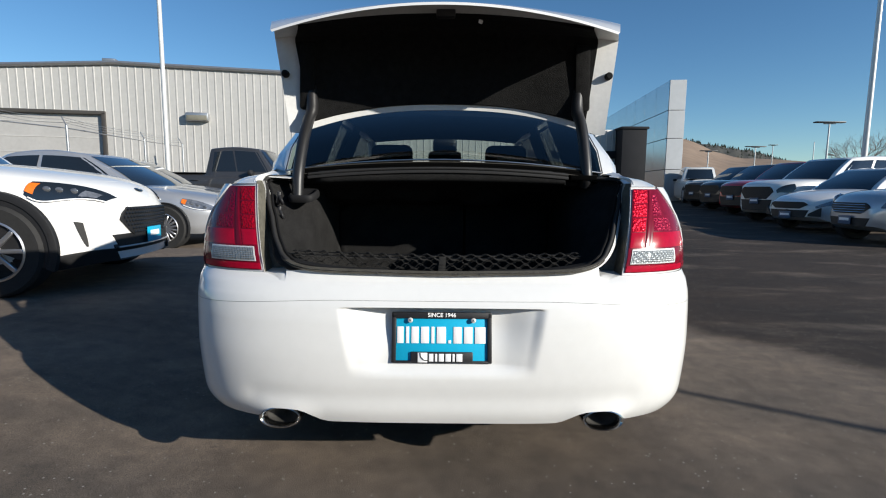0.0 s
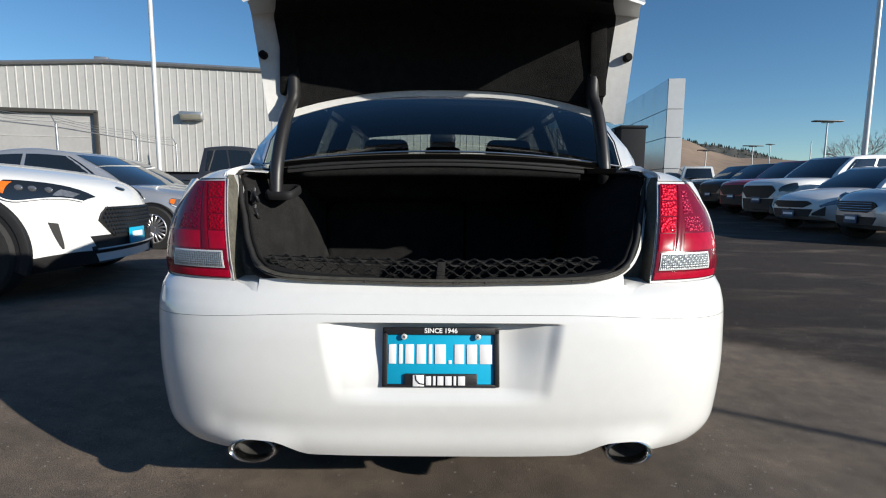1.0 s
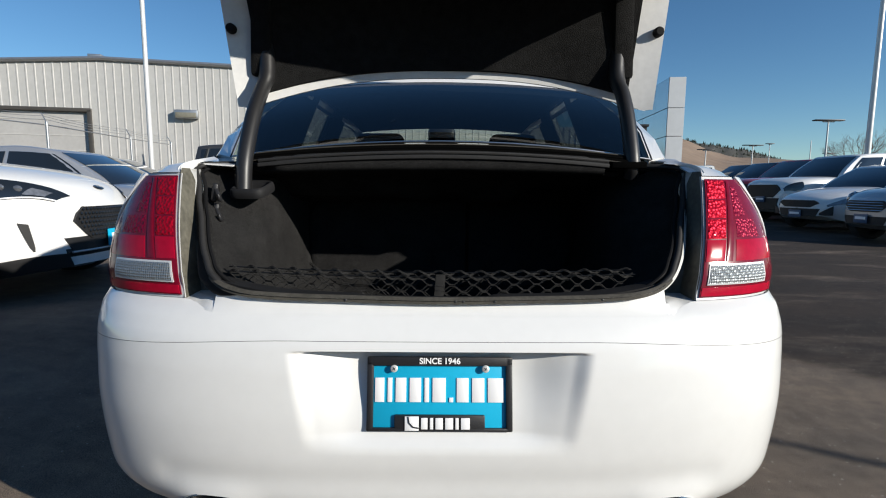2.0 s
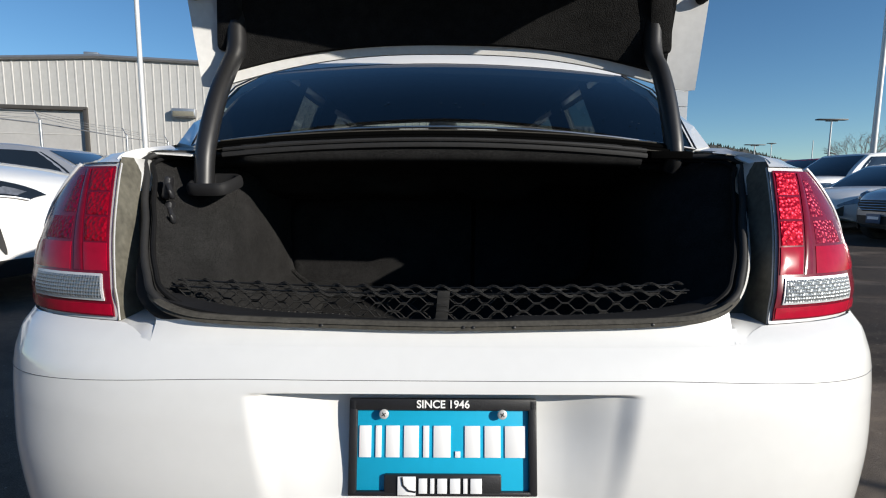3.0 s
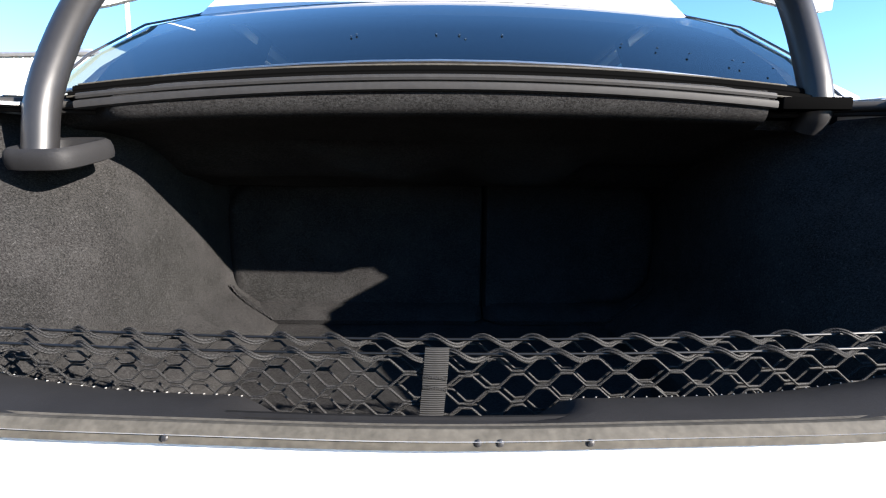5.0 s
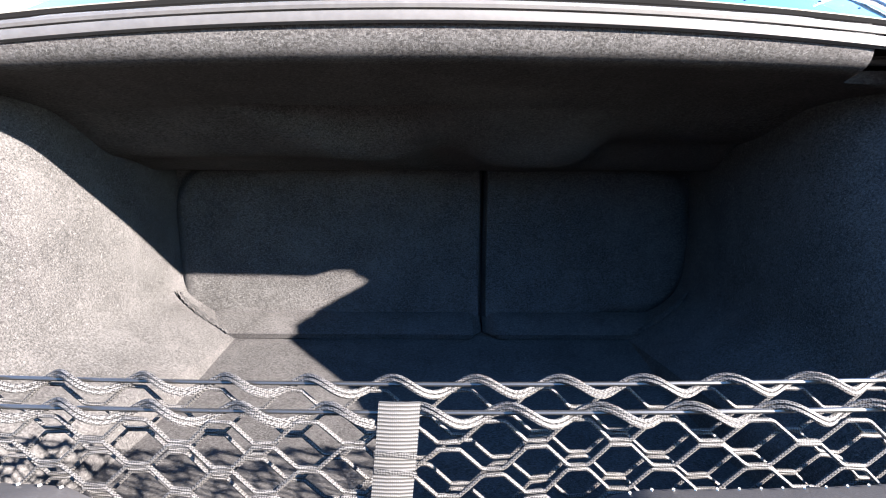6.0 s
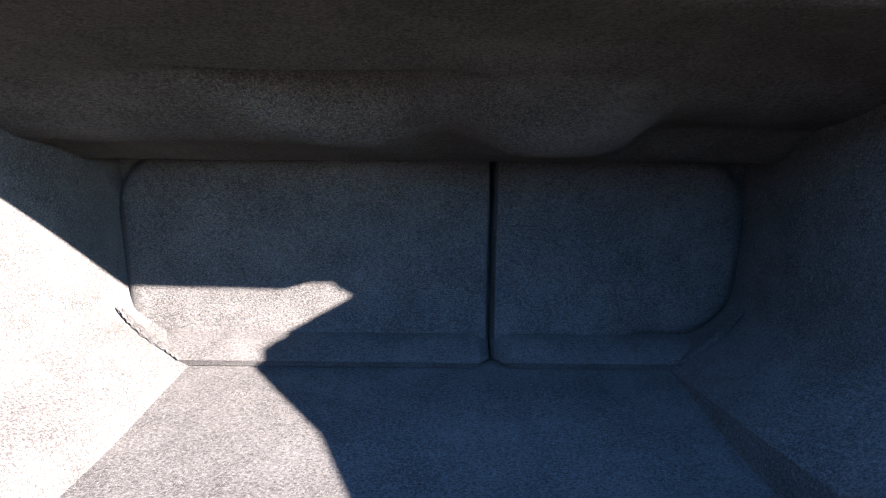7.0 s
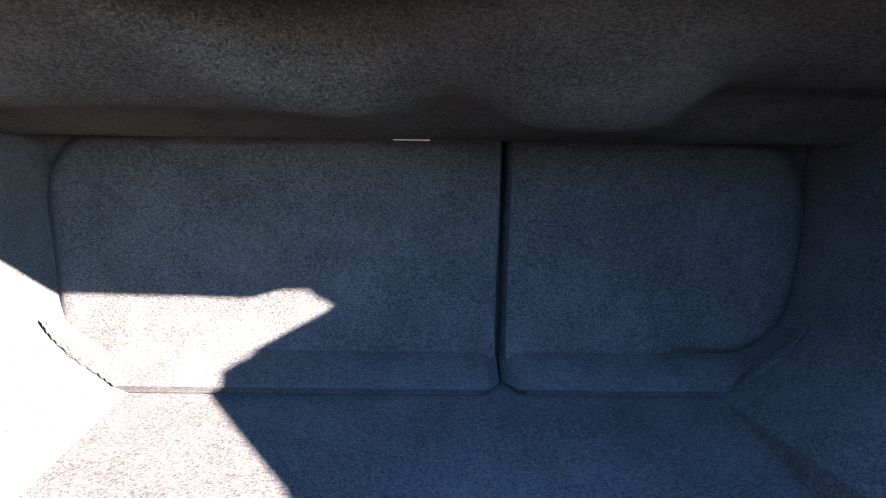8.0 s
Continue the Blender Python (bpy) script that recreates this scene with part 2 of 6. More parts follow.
WHITE = material("white_paint", (0.76, 0.76, 0.745), 0.4, coat=1.0, vary=0.03, scale=3, bump_scale=30)
WHITE_IN = material("white_inner_paint", (0.68, 0.675, 0.655), 0.5, coat=0.3, vary=0.10, scale=9, bump_scale=60)
BLACK = material("black_plastic", (0.018, 0.018, 0.02), 0.45, vary=0.3, scale=20, bump=0.15, bump_scale=500)
MATT = material("matt_black_plastic", (0.014, 0.014, 0.015), 0.65, spec=0.25, vary=0.3, scale=20, bump=0.1, bump_scale=700)
TRIM = material("satin_black_trim", (0.03, 0.03, 0.032), 0.3, vary=0.2, scale=12, bump_scale=120)
HINGE = material("black_hinge_steel", (0.014, 0.014, 0.015), 0.42, vary=0.2, scale=12, bump_scale=120)
RUBBER = material("rubber_seal", (0.008, 0.008, 0.0085), 0.7, spec=0.15, vary=0.3, scale=15, bump_scale=90)
CARPET = fibre_material("charcoal_carpet", (0.0325, 0.032, 0.0317), (0.0070, 0.0069, 0.0070))
FELT = material("black_felt_liner", (0.014, 0.014, 0.014), 1.0, spec=0.1, vary=0.5, scale=40, bump=0.8, bump_scale=350)
DUSTY = material("dusty_sill_seal", (0.080, 0.074, 0.063), 0.75, spec=0.2, second=(0.034, 0.032, 0.027), scale=22, bump_scale=160)
SEAM = material("dark_joint", (0.10, 0.10, 0.10), 0.7)
GUTTER = material("dusty_shaded_gutter_paint", (0.12, 0.113, 0.09), 0.6, vary=0.5, scale=14, bump_scale=80)
CHROME = material("chrome", (0.85, 0.85, 0.86), 0.08, 1.0)
STEEL = material("brushed_steel", (0.6, 0.58, 0.55), 0.3, 1.0, vary=0.1, scale=30, bump_scale=90)
# black without gloss, standing in for shade in narrow gaps
GAP_SHADE = material("black_gap_shade", (0.003, 0.003, 0.003), 1.0, spec=0.0)
SCREW = material("zinc_screw", (0.62, 0.62, 0.60), 0.35, 0.25, vary=0.15, scale=80)
SOOT = material("sooty_pipe", (0.03, 0.028, 0.025), 0.8, vary=0.4, scale=40)
RED_LENS = material("red_lens", (0.38, 0.003, 0.024), 0.16, spec=0.15, coat=0.14, vary=0.2, scale=18, bump_scale=60)
RED_CELL = facet_material("red_reflector", (0.44, 0.004, 0.022), 115, 0.42)
DIM_CELL = facet_material("dim_red_reflector", (0.19, 0.004, 0.03), 125, 0.3)
DARK_RED = material("dark_red_lens", (0.17, 0.003, 0.016), 0.2, spec=0.2, coat=0.22, vary=0.3, scale=25)
CLEAR_LENS = facet_material("clear_ribbed_lens", (0.30, 0.32, 0.33), 165, 0.6, 0.0)
TIP = material("exhaust_chrome", (0.55, 0.54, 0.53), 0.18, 1.0, vary=0.2, scale=40)
GREY_EDGE = material("silver_lamp_edge", (0.60, 0.60, 0.61), 0.45, 0.2, coat=0.1)
TEAL = material("teal_plate", (0.004, 0.40, 0.64), 0.4, vary=0.04, scale=12)
LETTER = material("white_lettering", (0.85, 0.85, 0.85), 0.5)
CORD = braid_material("braided_cord", (0.037, 0.0365, 0.036), (0.0025, 0.0025, 0.0026), 980)
ROD = material("black_elastic_rod", (0.006, 0.006, 0.006), 0.32, spec=0.4, vary=0.2, scale=40, bump_scale=120)
WEBBING = woven_material("woven_strap", (0.028, 0.027, 0.025), (0.007, 0.0066, 0.006), 600)
GLASS = pane_material("tinted_glass", (0.46, 0.52, 0.50))
CLEAR = pane_material("clear_glass", (0.75, 0.8, 0.79))
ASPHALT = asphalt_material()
SMOKED = pane_material("smoked_side_glass", (0.16, 0.18, 0.18))
THREAD = material("pale_thread", (0.2, 0.195, 0.18), 0.8)
GREY_RUBBER = material("grey_ribbed_rubber", (0.024, 0.0235, 0.0235), 0.65, spec=0.3, vary=0.25, scale=14, bump_scale=120)
DROPLET = material("water_droplet", (0.03, 0.05, 0.08), 0.05, coat=1.0)
TYRE = material("tyre_rubber", (0.018, 0.018, 0.018), 0.8, vary=0.3, scale=20, bump_scale=80)
ALLOY = material("alloy", (0.55, 0.55, 0.56), 0.3, 0.9)


# ---- mesh helpers ----
def part(name, bm, mat, parent=None, label="", smooth=True, recalc=True):
    if recalc:
        bmesh.ops.recalc_face_normals(bm, faces=bm.faces[:])
    me = bpy.data.meshes.new(name)
    bm.to_mesh(me)
    bm.free()
    for m in (mat if isinstance(mat, (list, tuple)) else [mat]):
        me.materials.append(m)
    if smooth:
        me.polygons.foreach_set("use_smooth", [True] * len(me.polygons))
        me.set_sharp_from_angle(angle=radians(38))
    ob = new(name, me)
    if parent:
        ob.parent = parent
    if label:
        ob["label"] = label
    return ob


def grid(rows, closed=False, bm=None, mat=0):
    """Quads between rows of points; closed joins each row's ends."""
    bm = bm or bmesh.new()
    vs = [[bm.verts.new(p) for p in r] for r in rows]
    n = len(rows[0])
    for a, b in zip(vs, vs[1:]):
        for i in range(n if closed else n - 1):
            j = (i + 1) % n
            try:
                bm.faces.new((a[i], a[j], b[j], b[i])).material_index = mat
            except ValueError:
                pass
    return bm


def sheet(rows, thick):
    """A grid with thickness, as a closed shell."""
    bm = grid(rows)
    bmesh.ops.recalc_face_normals(bm, faces=bm.faces[:])
    bmesh.ops.solidify(bm, geom=bm.faces[:], thickness=thick)
    return bm


def box(size, at=(0, 0, 0), bevel=0.0, turn=(0, 0, 0), bm=None, seg=2):
    b2 = bmesh.new()
    bmesh.ops.create_cube(b2, size=1, matrix=Matrix.Diagonal((*size, 1)))
    if bevel:
        bmesh.ops.bevel(b2, geom=b2.edges[:], offset=bevel, segments=seg, affect="EDGES", profile=0.5)
    bmesh.ops.transform(b2, matrix=pose(*at, *turn), verts=b2.verts[:])
    if bm is None:
        return b2
    me = bpy.data.meshes.new("scratch")
    b2.to_mesh(me)
    b2.free()
    bm.from_mesh(me)
    bpy.data.meshes.remove(me)
    return bm


def tube(points, radius, seg=10, bm=None, flat=1.0, caps=True):
    """A round bar along points; radius a number or one per point."""
    pts = [Vector(p) for p in points]
    bm = bm or bmesh.new()
    rings = []
    side = None
    for i, p in enumerate(pts):
        d = (pts[min(i + 1, len(pts) - 1)] - pts[max(i - 1, 0)]).normalized()
        ref = Vector((0, 0, 1)) if abs(d.z) < 0.9 else Vector((0, 1, 0))
        u = d.cross(ref).normalized() if side is None else (side - d * side.dot(d)).normalized()
        side = u
        v = d.cross(u)
        r = radius[i] if isinstance(radius, (list, tuple)) else radius
        rings.append([bm.verts.new(p + (u * math.cos(a) + v * math.sin(a) * flat) * r) for a in [2 * math.pi * k / seg for k in range(seg)]])
    for a, b in zip(rings, rings[1:]):
        for k in range(seg):
            bm.faces.new((a[k], a[(k + 1) % seg], b[(k + 1) % seg], b[k]))
    if caps:
        bm.faces.new(rings[0][::-1])
        bm.faces.new(rings[-1])
    return bm


def lathe(profile, seg=32, axis="y", bm=None):
    """Turns (radius, along) pairs round an axis."""
    bm = bm or bmesh.new()
    rows = []
    for r, h in profile:
        row = []
        for k in range(seg):
            a = 2 * math.pi * k / seg
            c, s = r * math.cos(a), r * math.sin(a)
            row.append((c, h, s) if axis == "y" else (c, s, h) if axis == "z" else (h, c, s))
        rows.append(row)
    return grid(rows, closed=True, bm=bm)


def lerp(table, v):
    """A smooth value from a table of (position, value)."""
    if v <= table[0][0]:
        return table[0][1]
    for (a, fa), (b, fb) in zip(table, table[1:]):
        if v <= b:
            s = (v - a) / (b - a)
            return fa + (fb - fa) * s
    return table[-1][1]


def curve(table, v):
    """Like lerp, but rounded: cubic pieces with shared slopes."""
    if v <= table[0][0]:
        return table[0][1]
    if v >= table[-1][0]:
        return table[-1][1]
    n = len(table)
    i = max(k for k in range(n - 1) if table[k][0] <= v)

    def slope(k):
        lo, hi = table[max(k - 1, 0)], table[min(k + 1, n - 1)]
        return (hi[1] - lo[1]) / (hi[0] - lo[0])
    (a, fa), (b, fb) = table[i], table[i + 1]
    w = b - a
    s = (v - a) / w
    return (fa * (1 + 2 * s) * (1 - s) ** 2 + fb * s * s * (3 - 2 * s) + slope(i) * w * s * (1 - s) ** 2 - slope(i + 1) * w * s * s * (1 - s))


def smooth_step(a, b, v):
    s = min(1, max(0, (v - a) / (b - a)))
    return s * s * (3 - 2 * s)


def empty(name, label, category, group="", at=None, kind=""):
    e = new(name)
    e.empty_display_size = 0.1
    if at is not None:
        e.matrix_world = at
    return tagged(e, label, category, group, kind)


def spline(points, n):
    """n points along a Catmull-Rom curve through points."""
    p = [Vector(q) for q in points]
    p = [p[0] * 2 - p[1]] + p + [p[-1] * 2 - p[-2]]
    out = []
    m = len(p) - 3
    for k in range(n):
        s = k / (n - 1) * m
        i = min(int(s), m - 1)
        s -= i
        a, b, c, d = p[i:i + 4]
        out.append(0.5 * ((2 * b) + (c - a) * s + (2 * a - 5 * b + 4 * c - d) * s * s + (3 * b - a - 3 * c + d) * s ** 3))
    return out


# ---- ground ----
def rise(y):
    """The lot climbs gently away from the sedan."""
    return 0.018 * max(0.0, min(y, 30) - 3)


def swell(x, y):
    """The lot also lifts a little towards the compact SUV."""
    return 0.155 * smooth_step(-0.85, -2.6, x) * smooth_step(6.6, 4.9, y) * smooth_step(-22, -9, x)


def build_ground():
    ys = [-3000, -300, -40, -10, -4] + [-3 + 0.35 * k for k in range(30)] + [8, 10, 12, 20, 30, 60, 150, 400, 3000]
    xs = [-3000, -300, -60, -22, -16, -12, -10, -8] + [-7 + 0.2 * k for k in range(33)] + [0, 3, 8, 20, 60, 300, 3000]
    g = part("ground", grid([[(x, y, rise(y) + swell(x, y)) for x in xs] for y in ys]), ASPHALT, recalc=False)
    if g.data.polygons[0].normal.z < 0:
        g.data.flip_normals()
    tagged(g, "dark worn asphalt of a car lot", "asphalt ground", kind="structure")


build_ground()


# ---- buildings, poles and hills ----
CLADDING = material("grey_ribbed_cladding", (0.46, 0.45, 0.43), 0.5, 0.1, vary=0.1, scale=0.5, bump_scale=6)
DOOR_PANEL = material("grey_door_panel", (0.40, 0.39, 0.375), 0.5, vary=0.1, scale=1.5, bump_scale=8)
DARK_TRIM = material("dark_brown_trim", (0.05, 0.045, 0.04), 0.5, vary=0.2, scale=3)
GALV = material("galvanised_steel", (0.45, 0.46, 0.47), 0.4, 0.8, vary=0.15, scale=6)
STAINED = material("stained_lamp_lens", (0.2, 0.19, 0.15), 0.4, vary=0.3, scale=9)
POLE = material("pale_pole_paint", (0.62, 0.62, 0.61), 0.4, 0.2, vary=0.1, scale=5)
PANEL = material("silver_composite_panel", (0.52, 0.53, 0.54), 0.18, 0.85, vary=0.08, scale=0.6, bump_scale=3)
PANEL_EDGE = material("pale_composite_panel", (0.50, 0.51, 0.52), 0.45, 0.1, vary=0.08, scale=0.6, bump_scale=3)
WALL_DARK = material("charcoal_wall", (0.018, 0.019, 0.022), 0.8, spec=0.2, vary=0.2, scale=2)
DRY_HILL = material("dry_grass_hill", (0.30, 0.225, 0.17), 0.95, second=(0.20, 0.15, 0.115), scale=0.006, bump_scale=0.05, spec=0.1)
FAR_RIDGE = material("wooded_ridge", (0.10, 0.095, 0.088), 0.95, second=(0.055, 0.06, 0.055), scale=0.012, bump_scale=0.06, spec=0.1)
PINE = material("far_pines", (0.045, 0.055, 0.045), 0.95, vary=0.5, scale=0.03, bump_scale=0.2, spec=0.1)
BARK = material("bare_bark", (0.25, 0.20, 0.17), 0.9, vary=0.3, scale=5)


def build_warehouse():
    """A metal shed with ribbed walls, a low gable and a wide roll-up door."""
    a, b = Vector((-30.0, 16.2)), Vector((3.5, 22.6))
    d = (b - a).normalized()
    n = Vector((d.y, -d.x))
    span = (b - a).length
    base = 0.3

    def at(s, z, out=0.0):
        return Vector((a.x + d.x * s + n.x * out, a.y + d.y * s + n.y * out, z))

    peak_s = 16.9
    door0, door1, door_h = 3.0, 16.4, 3.98

    def eave(s):
        return 6.02 - 0.07 * max(0, peak_s - s) - 0.008 * max(0, s - peak_s)

    shed = empty("warehouse", "pale grey ribbed metal warehouse with a wide door", "building", kind="")
    pitch = 0.305
    wall = bmesh.new()
    s = 0.0
    cols = []
    while s < span:
        for ds, out in ((0, 0), (pitch - 0.07, 0), (pitch - 0.055, 0.018), (pitch - 0.015, 0.018)):
            cols.append((s + ds, out))
        s += pitch
    rows = []
    for lo, hi, sel in ((base - 0.3, None, lambda q: q <= door0 or q >= door1), (door_h, None, lambda q: door0 <= q <= door1)):
        run = []
        for q, out in cols + [(1e9, 0)]:
            if sel(q) and q < 1e8:
                run.append((q, out))
            elif run:
                if len(run) > 1:
                    grid([[at(q2, lo, o2) for q2, o2 in run], [at(q2, eave(q2), o2) for q2, o2 in run]], bm=wall)
                run = []
    part("ribbed_wall", wall, CLADDING, shed, smooth=False)
    part("side_wall", grid([[at(span, 0), at(span, 0, -18)], [at(span, eave(span)), at(span, eave(span), -18)]]), CLADDING, shed, smooth=False)
    part("back_wall", grid([[at(0, 0, -18), at(span, 0, -18)], [at(0, 7.0, -18), at(span, 5.5, -18)]]), CLADDING, shed, smooth=False)
    part("end_wall", grid([[at(0, 0), at(0, 0, -18)], [at(0, eave(0)), at(0, eave(0), -18)]]), CLADDING, shed, smooth=False)
    part("roof", sheet([[at(q, eave(q) + 0.02, 0.12) for q in (-0.2, peak_s, span + 0.2)], [at(q, eave(q) + 0.02, -18) for q in (-0.2, peak_s, span + 0.2)]], 0.12), GALV, shed, smooth=False)
    bm = bmesh.new()
    for q0, q1 in ((0, peak_s), (peak_s, span)):
        tube([at(q0, eave(q0) - 0.05, 0.08), at(q1, eave(q1) - 0.05, 0.08)], 0.085, 6, bm=bm)
    part("eave_trim", bm, GALV, shed, "pale metal roof edge")
    part("ridge_vent", box((0.5, 0.4, 0.14), at(peak_s - 0.2, eave(peak_s) + 0.06, -0.2), 0.03, (0, 0, 11)), GALV, shed)
    ang = math.degrees(math.atan2(d.y, d.x))
    door = part("roll_up_door", box((door1 - door0, 0.06, door_h), at((door0 + door1) / 2, door_h / 2, -0.12), 0, (0, 0, ang)), DOOR_PANEL, shed, "grey sectional roll-up door")
    for k in range(1, 7):
        part("door_rail", box((door1 - door0, 0.02, 0.03), at((door0 + door1) / 2, 0.6 * k, -0.085), 0.004, (0, 0, ang)), CLADDING, door)
    for q in (door0, door1):
        part("door_jamb", box((0.14, 0.2, door_h), at(q, door_h / 2, 0.0), 0.01, (0, 0, ang)), DARK_TRIM, shed, "dark brown door trim")
    part("door_head", box((door1 - door0 + 0.14, 0.2, 0.14), at((door0 + door1) / 2, door_h, 0.0), 0.01, (0, 0, ang)), DARK_TRIM, shed, "dark brown door trim")
    lamp = part("wall_lamp", box((0.9, 0.28, 0.34), at(20.0, 3.93, 0.18), 0.05, (0, 0, ang)), GALV, shed, "weathered wall-pack lamp")
    part("lamp_lens", box((0.78, 0.06, 0.2), at(20.0, 3.88, 0.33), 0.02, (0, 0, ang)), STAINED, lamp)
    for q in (25.6, 26.8, 28.0, 29.2):
        bol = part("bollard", lathe([(0.09, 0), (0.09, 1.0), (0.06, 1.08), (0, 1.1)], 16, "z"), LETTER)
        bol.matrix_basis = Matrix.Translation(at(q, rise(21), 1.4))
        tagged(bol, "white steel bollard standing before the warehouse", "bollard", "bollards by the warehouse")


def build_fence():
    f = empty("wire_fence", "galvanised fence with barbed wire before the warehouse", "fence")
    z0 = rise(14)
    pts = [(-11.6, 8.0), (-11.1, 11.0), (-10.5, 12.6), (-10.6, 16.4), (-10.4, 18.6)]
    for i, (x, y) in enumerate(pts):
        q = part("post", lathe([(0.035, 0), (0.035, 2.5), (0, 2.53)], 10, "z"), GALV, f)
        q.matrix_basis = Matrix.Translation((x, y, z0))
        part("post_arm", tube([(0, 0, 2.48), (-0.2, 0.1, 2.75)], 0.016, 6), GALV, q)
    bm = bmesh.new()
    for dz, dx in ((2.57, -0.06), (2.66, -0.13), (2.74, -0.2)):
        for (x0, y0), (x1, y1) in zip(pts, pts[1:]):
            tube([(x0 + (x1 - x0) * k / 8 + dx, y0 + (y1 - y0) * k / 8, z0 + dz - 0.06 * math.sin(k / 8 * math.pi)) for k in range(9)], 0.006, 5, bm=bm)
    part("barbed_wire", bm, GALV, f)
    for dz in (2.42, 0.1):
        part("rail", tube([(x, y, z0 + dz) for x, y in pts], 0.018, 6), GALV, f)


def lamp_post(x, y, h, head, label="tall lot lamp post with a flat double head", radius=0.09, arm=0.0):
    z = rise(y)
    p = empty("lamp_post", label, "lamp post", "lamp posts on the lot", pose(x, y, z))
    part("pole", tube([(0, 0, 0), (0, 0, h)], [radius, radius * 0.6], 12), POLE, p)
    part("base", lathe([(radius * 3, 0), (radius * 3, 0.5), (radius * 2.4, 0.55), (0, 0.55)], 16, "z"), GALV, p)
    if head:
        part("lamp_head", box((head, 0.45, 0.10), (0, 0, h + 0.03), 0.04), BLACK, p, "dark flat lamp head")
        part("bracket", box((head * 0.4, 0.08, 0.08), (0, 0, h - 0.08), 0.02), POLE, p)


def build_poles():
    pole = empty("flag_pole", "tall white pole standing behind parked cars", "pole", "", pose(-6.95, 11.15, rise(11)))
    part("shaft", tube([(0, 0, 0), (0, 0, 8.6)], [0.056, 0.047], 14), POLE, pole)
    part("foot", lathe([(0.2, 0), (0.2, 0.12), (0.1, 0.18)], 16, "z"), GALV, pole)
    big = empty("flag_pole", "tall grey tapered pole by the far row", "pole", "", pose(18.75, 21.3, rise(21)))
    part("shaft", tube([(0, 0, 0), (0, 0, 16)], [0.125, 0.075], 14), POLE, big)
    part("foot", lathe([(0.3, 0), (0.3, 0.12), (0.16, 0.2)], 16, "z"), GALV, big)
    for px, py, D, head in ((1446, 217, 40, 2.3), (1322, 259, 62, 2.4), (1352, 256, 75, 1.2), (1241, 267, 58, 1.9), (1455, 272, 80, 1.6), (1423, 250, 70, 0)):
        x, y = (px - 784) / 887 * D, D - 1.56
        lamp_post(x, y, 1.02 + (337 - py) / 887 * D - rise(y), head)


lamp_post(7.5, -2.88, 2.85, 0, "slim pale lot post standing on the asphalt", 0.045)


def build_pylon():
    """A tall slab faced with silver panels, and the low dark building beside it."""
    p = empty("sign_wall", "tall slab wall faced with silver metal panels", "sign wall")
    x0, y0, x1, y1, h, th = 12.95, 28.4, 14.2, 44.0, 7.42, 0.92
    d = Vector((x1 - x0, y1 - y0)).normalized()
    ang = math.degrees(math.atan2(d.y, d.x))
    L = math.hypot(x1 - x0, y1 - y0)
    z0 = rise(28)
    part("core", box((L, th - 0.1, h - z0 - 0.03), ((x0 + x1) / 2 + th / 2, (y0 + y1) / 2, (h + z0) / 2), 0, (0, 0, ang)), WALL_DARK, p)
    zs = [z0, 2.3, 4.1, 5.7, h]
    n = 7
    for i in range(n):
        for a, b in zip(zs, zs[1:]):
            s = (i + 0.5) / n
            part("panel", box((L / n - 0.03, 0.06, b - a - 0.03), (x0 + (x1 - x0) * s + 0.02, y0 + (y1 - y0) * s, (a + b) / 2), 0.006, (0, 0, ang), seg=1), PANEL, p)
    for a, b in zip(zs, zs[1:]):
        part("panel", box((th, 0.06, b - a - 0.03), (x0 + th / 2, y0 - 0.06, (a + b) / 2), 0.006, (0, 0, ang - 90), seg=1), PANEL_EDGE, p)
    low = empty("low_building", "low grey ribbed building with a charcoal block", "building")
    part("wall", box((4.6, 6, 4.0), (6.65, 28.3, 2.2), 0.02), CLADDING, low)
    part("charcoal_block", box((1.25, 3, 3.9), (9.6, 25.9, 2.2), 0.02), WALL_DARK, low, "charcoal wall block")
    part("cap", box((1.4, 3.15, 0.12), (9.6, 25.9, 4.2), 0.02), WALL_DARK, low)
    for k in range(15):
        part("rib", box((0.05, 0.05, 3.9), (4.5 + k * 0.305, 25.28, 2.2), 0.01, seg=1), CLADDING, low)
    part("band", box((4.62, 0.1, 0.4), (6.65, 25.26, 2.9), 0.01), WALL_DARK, low)


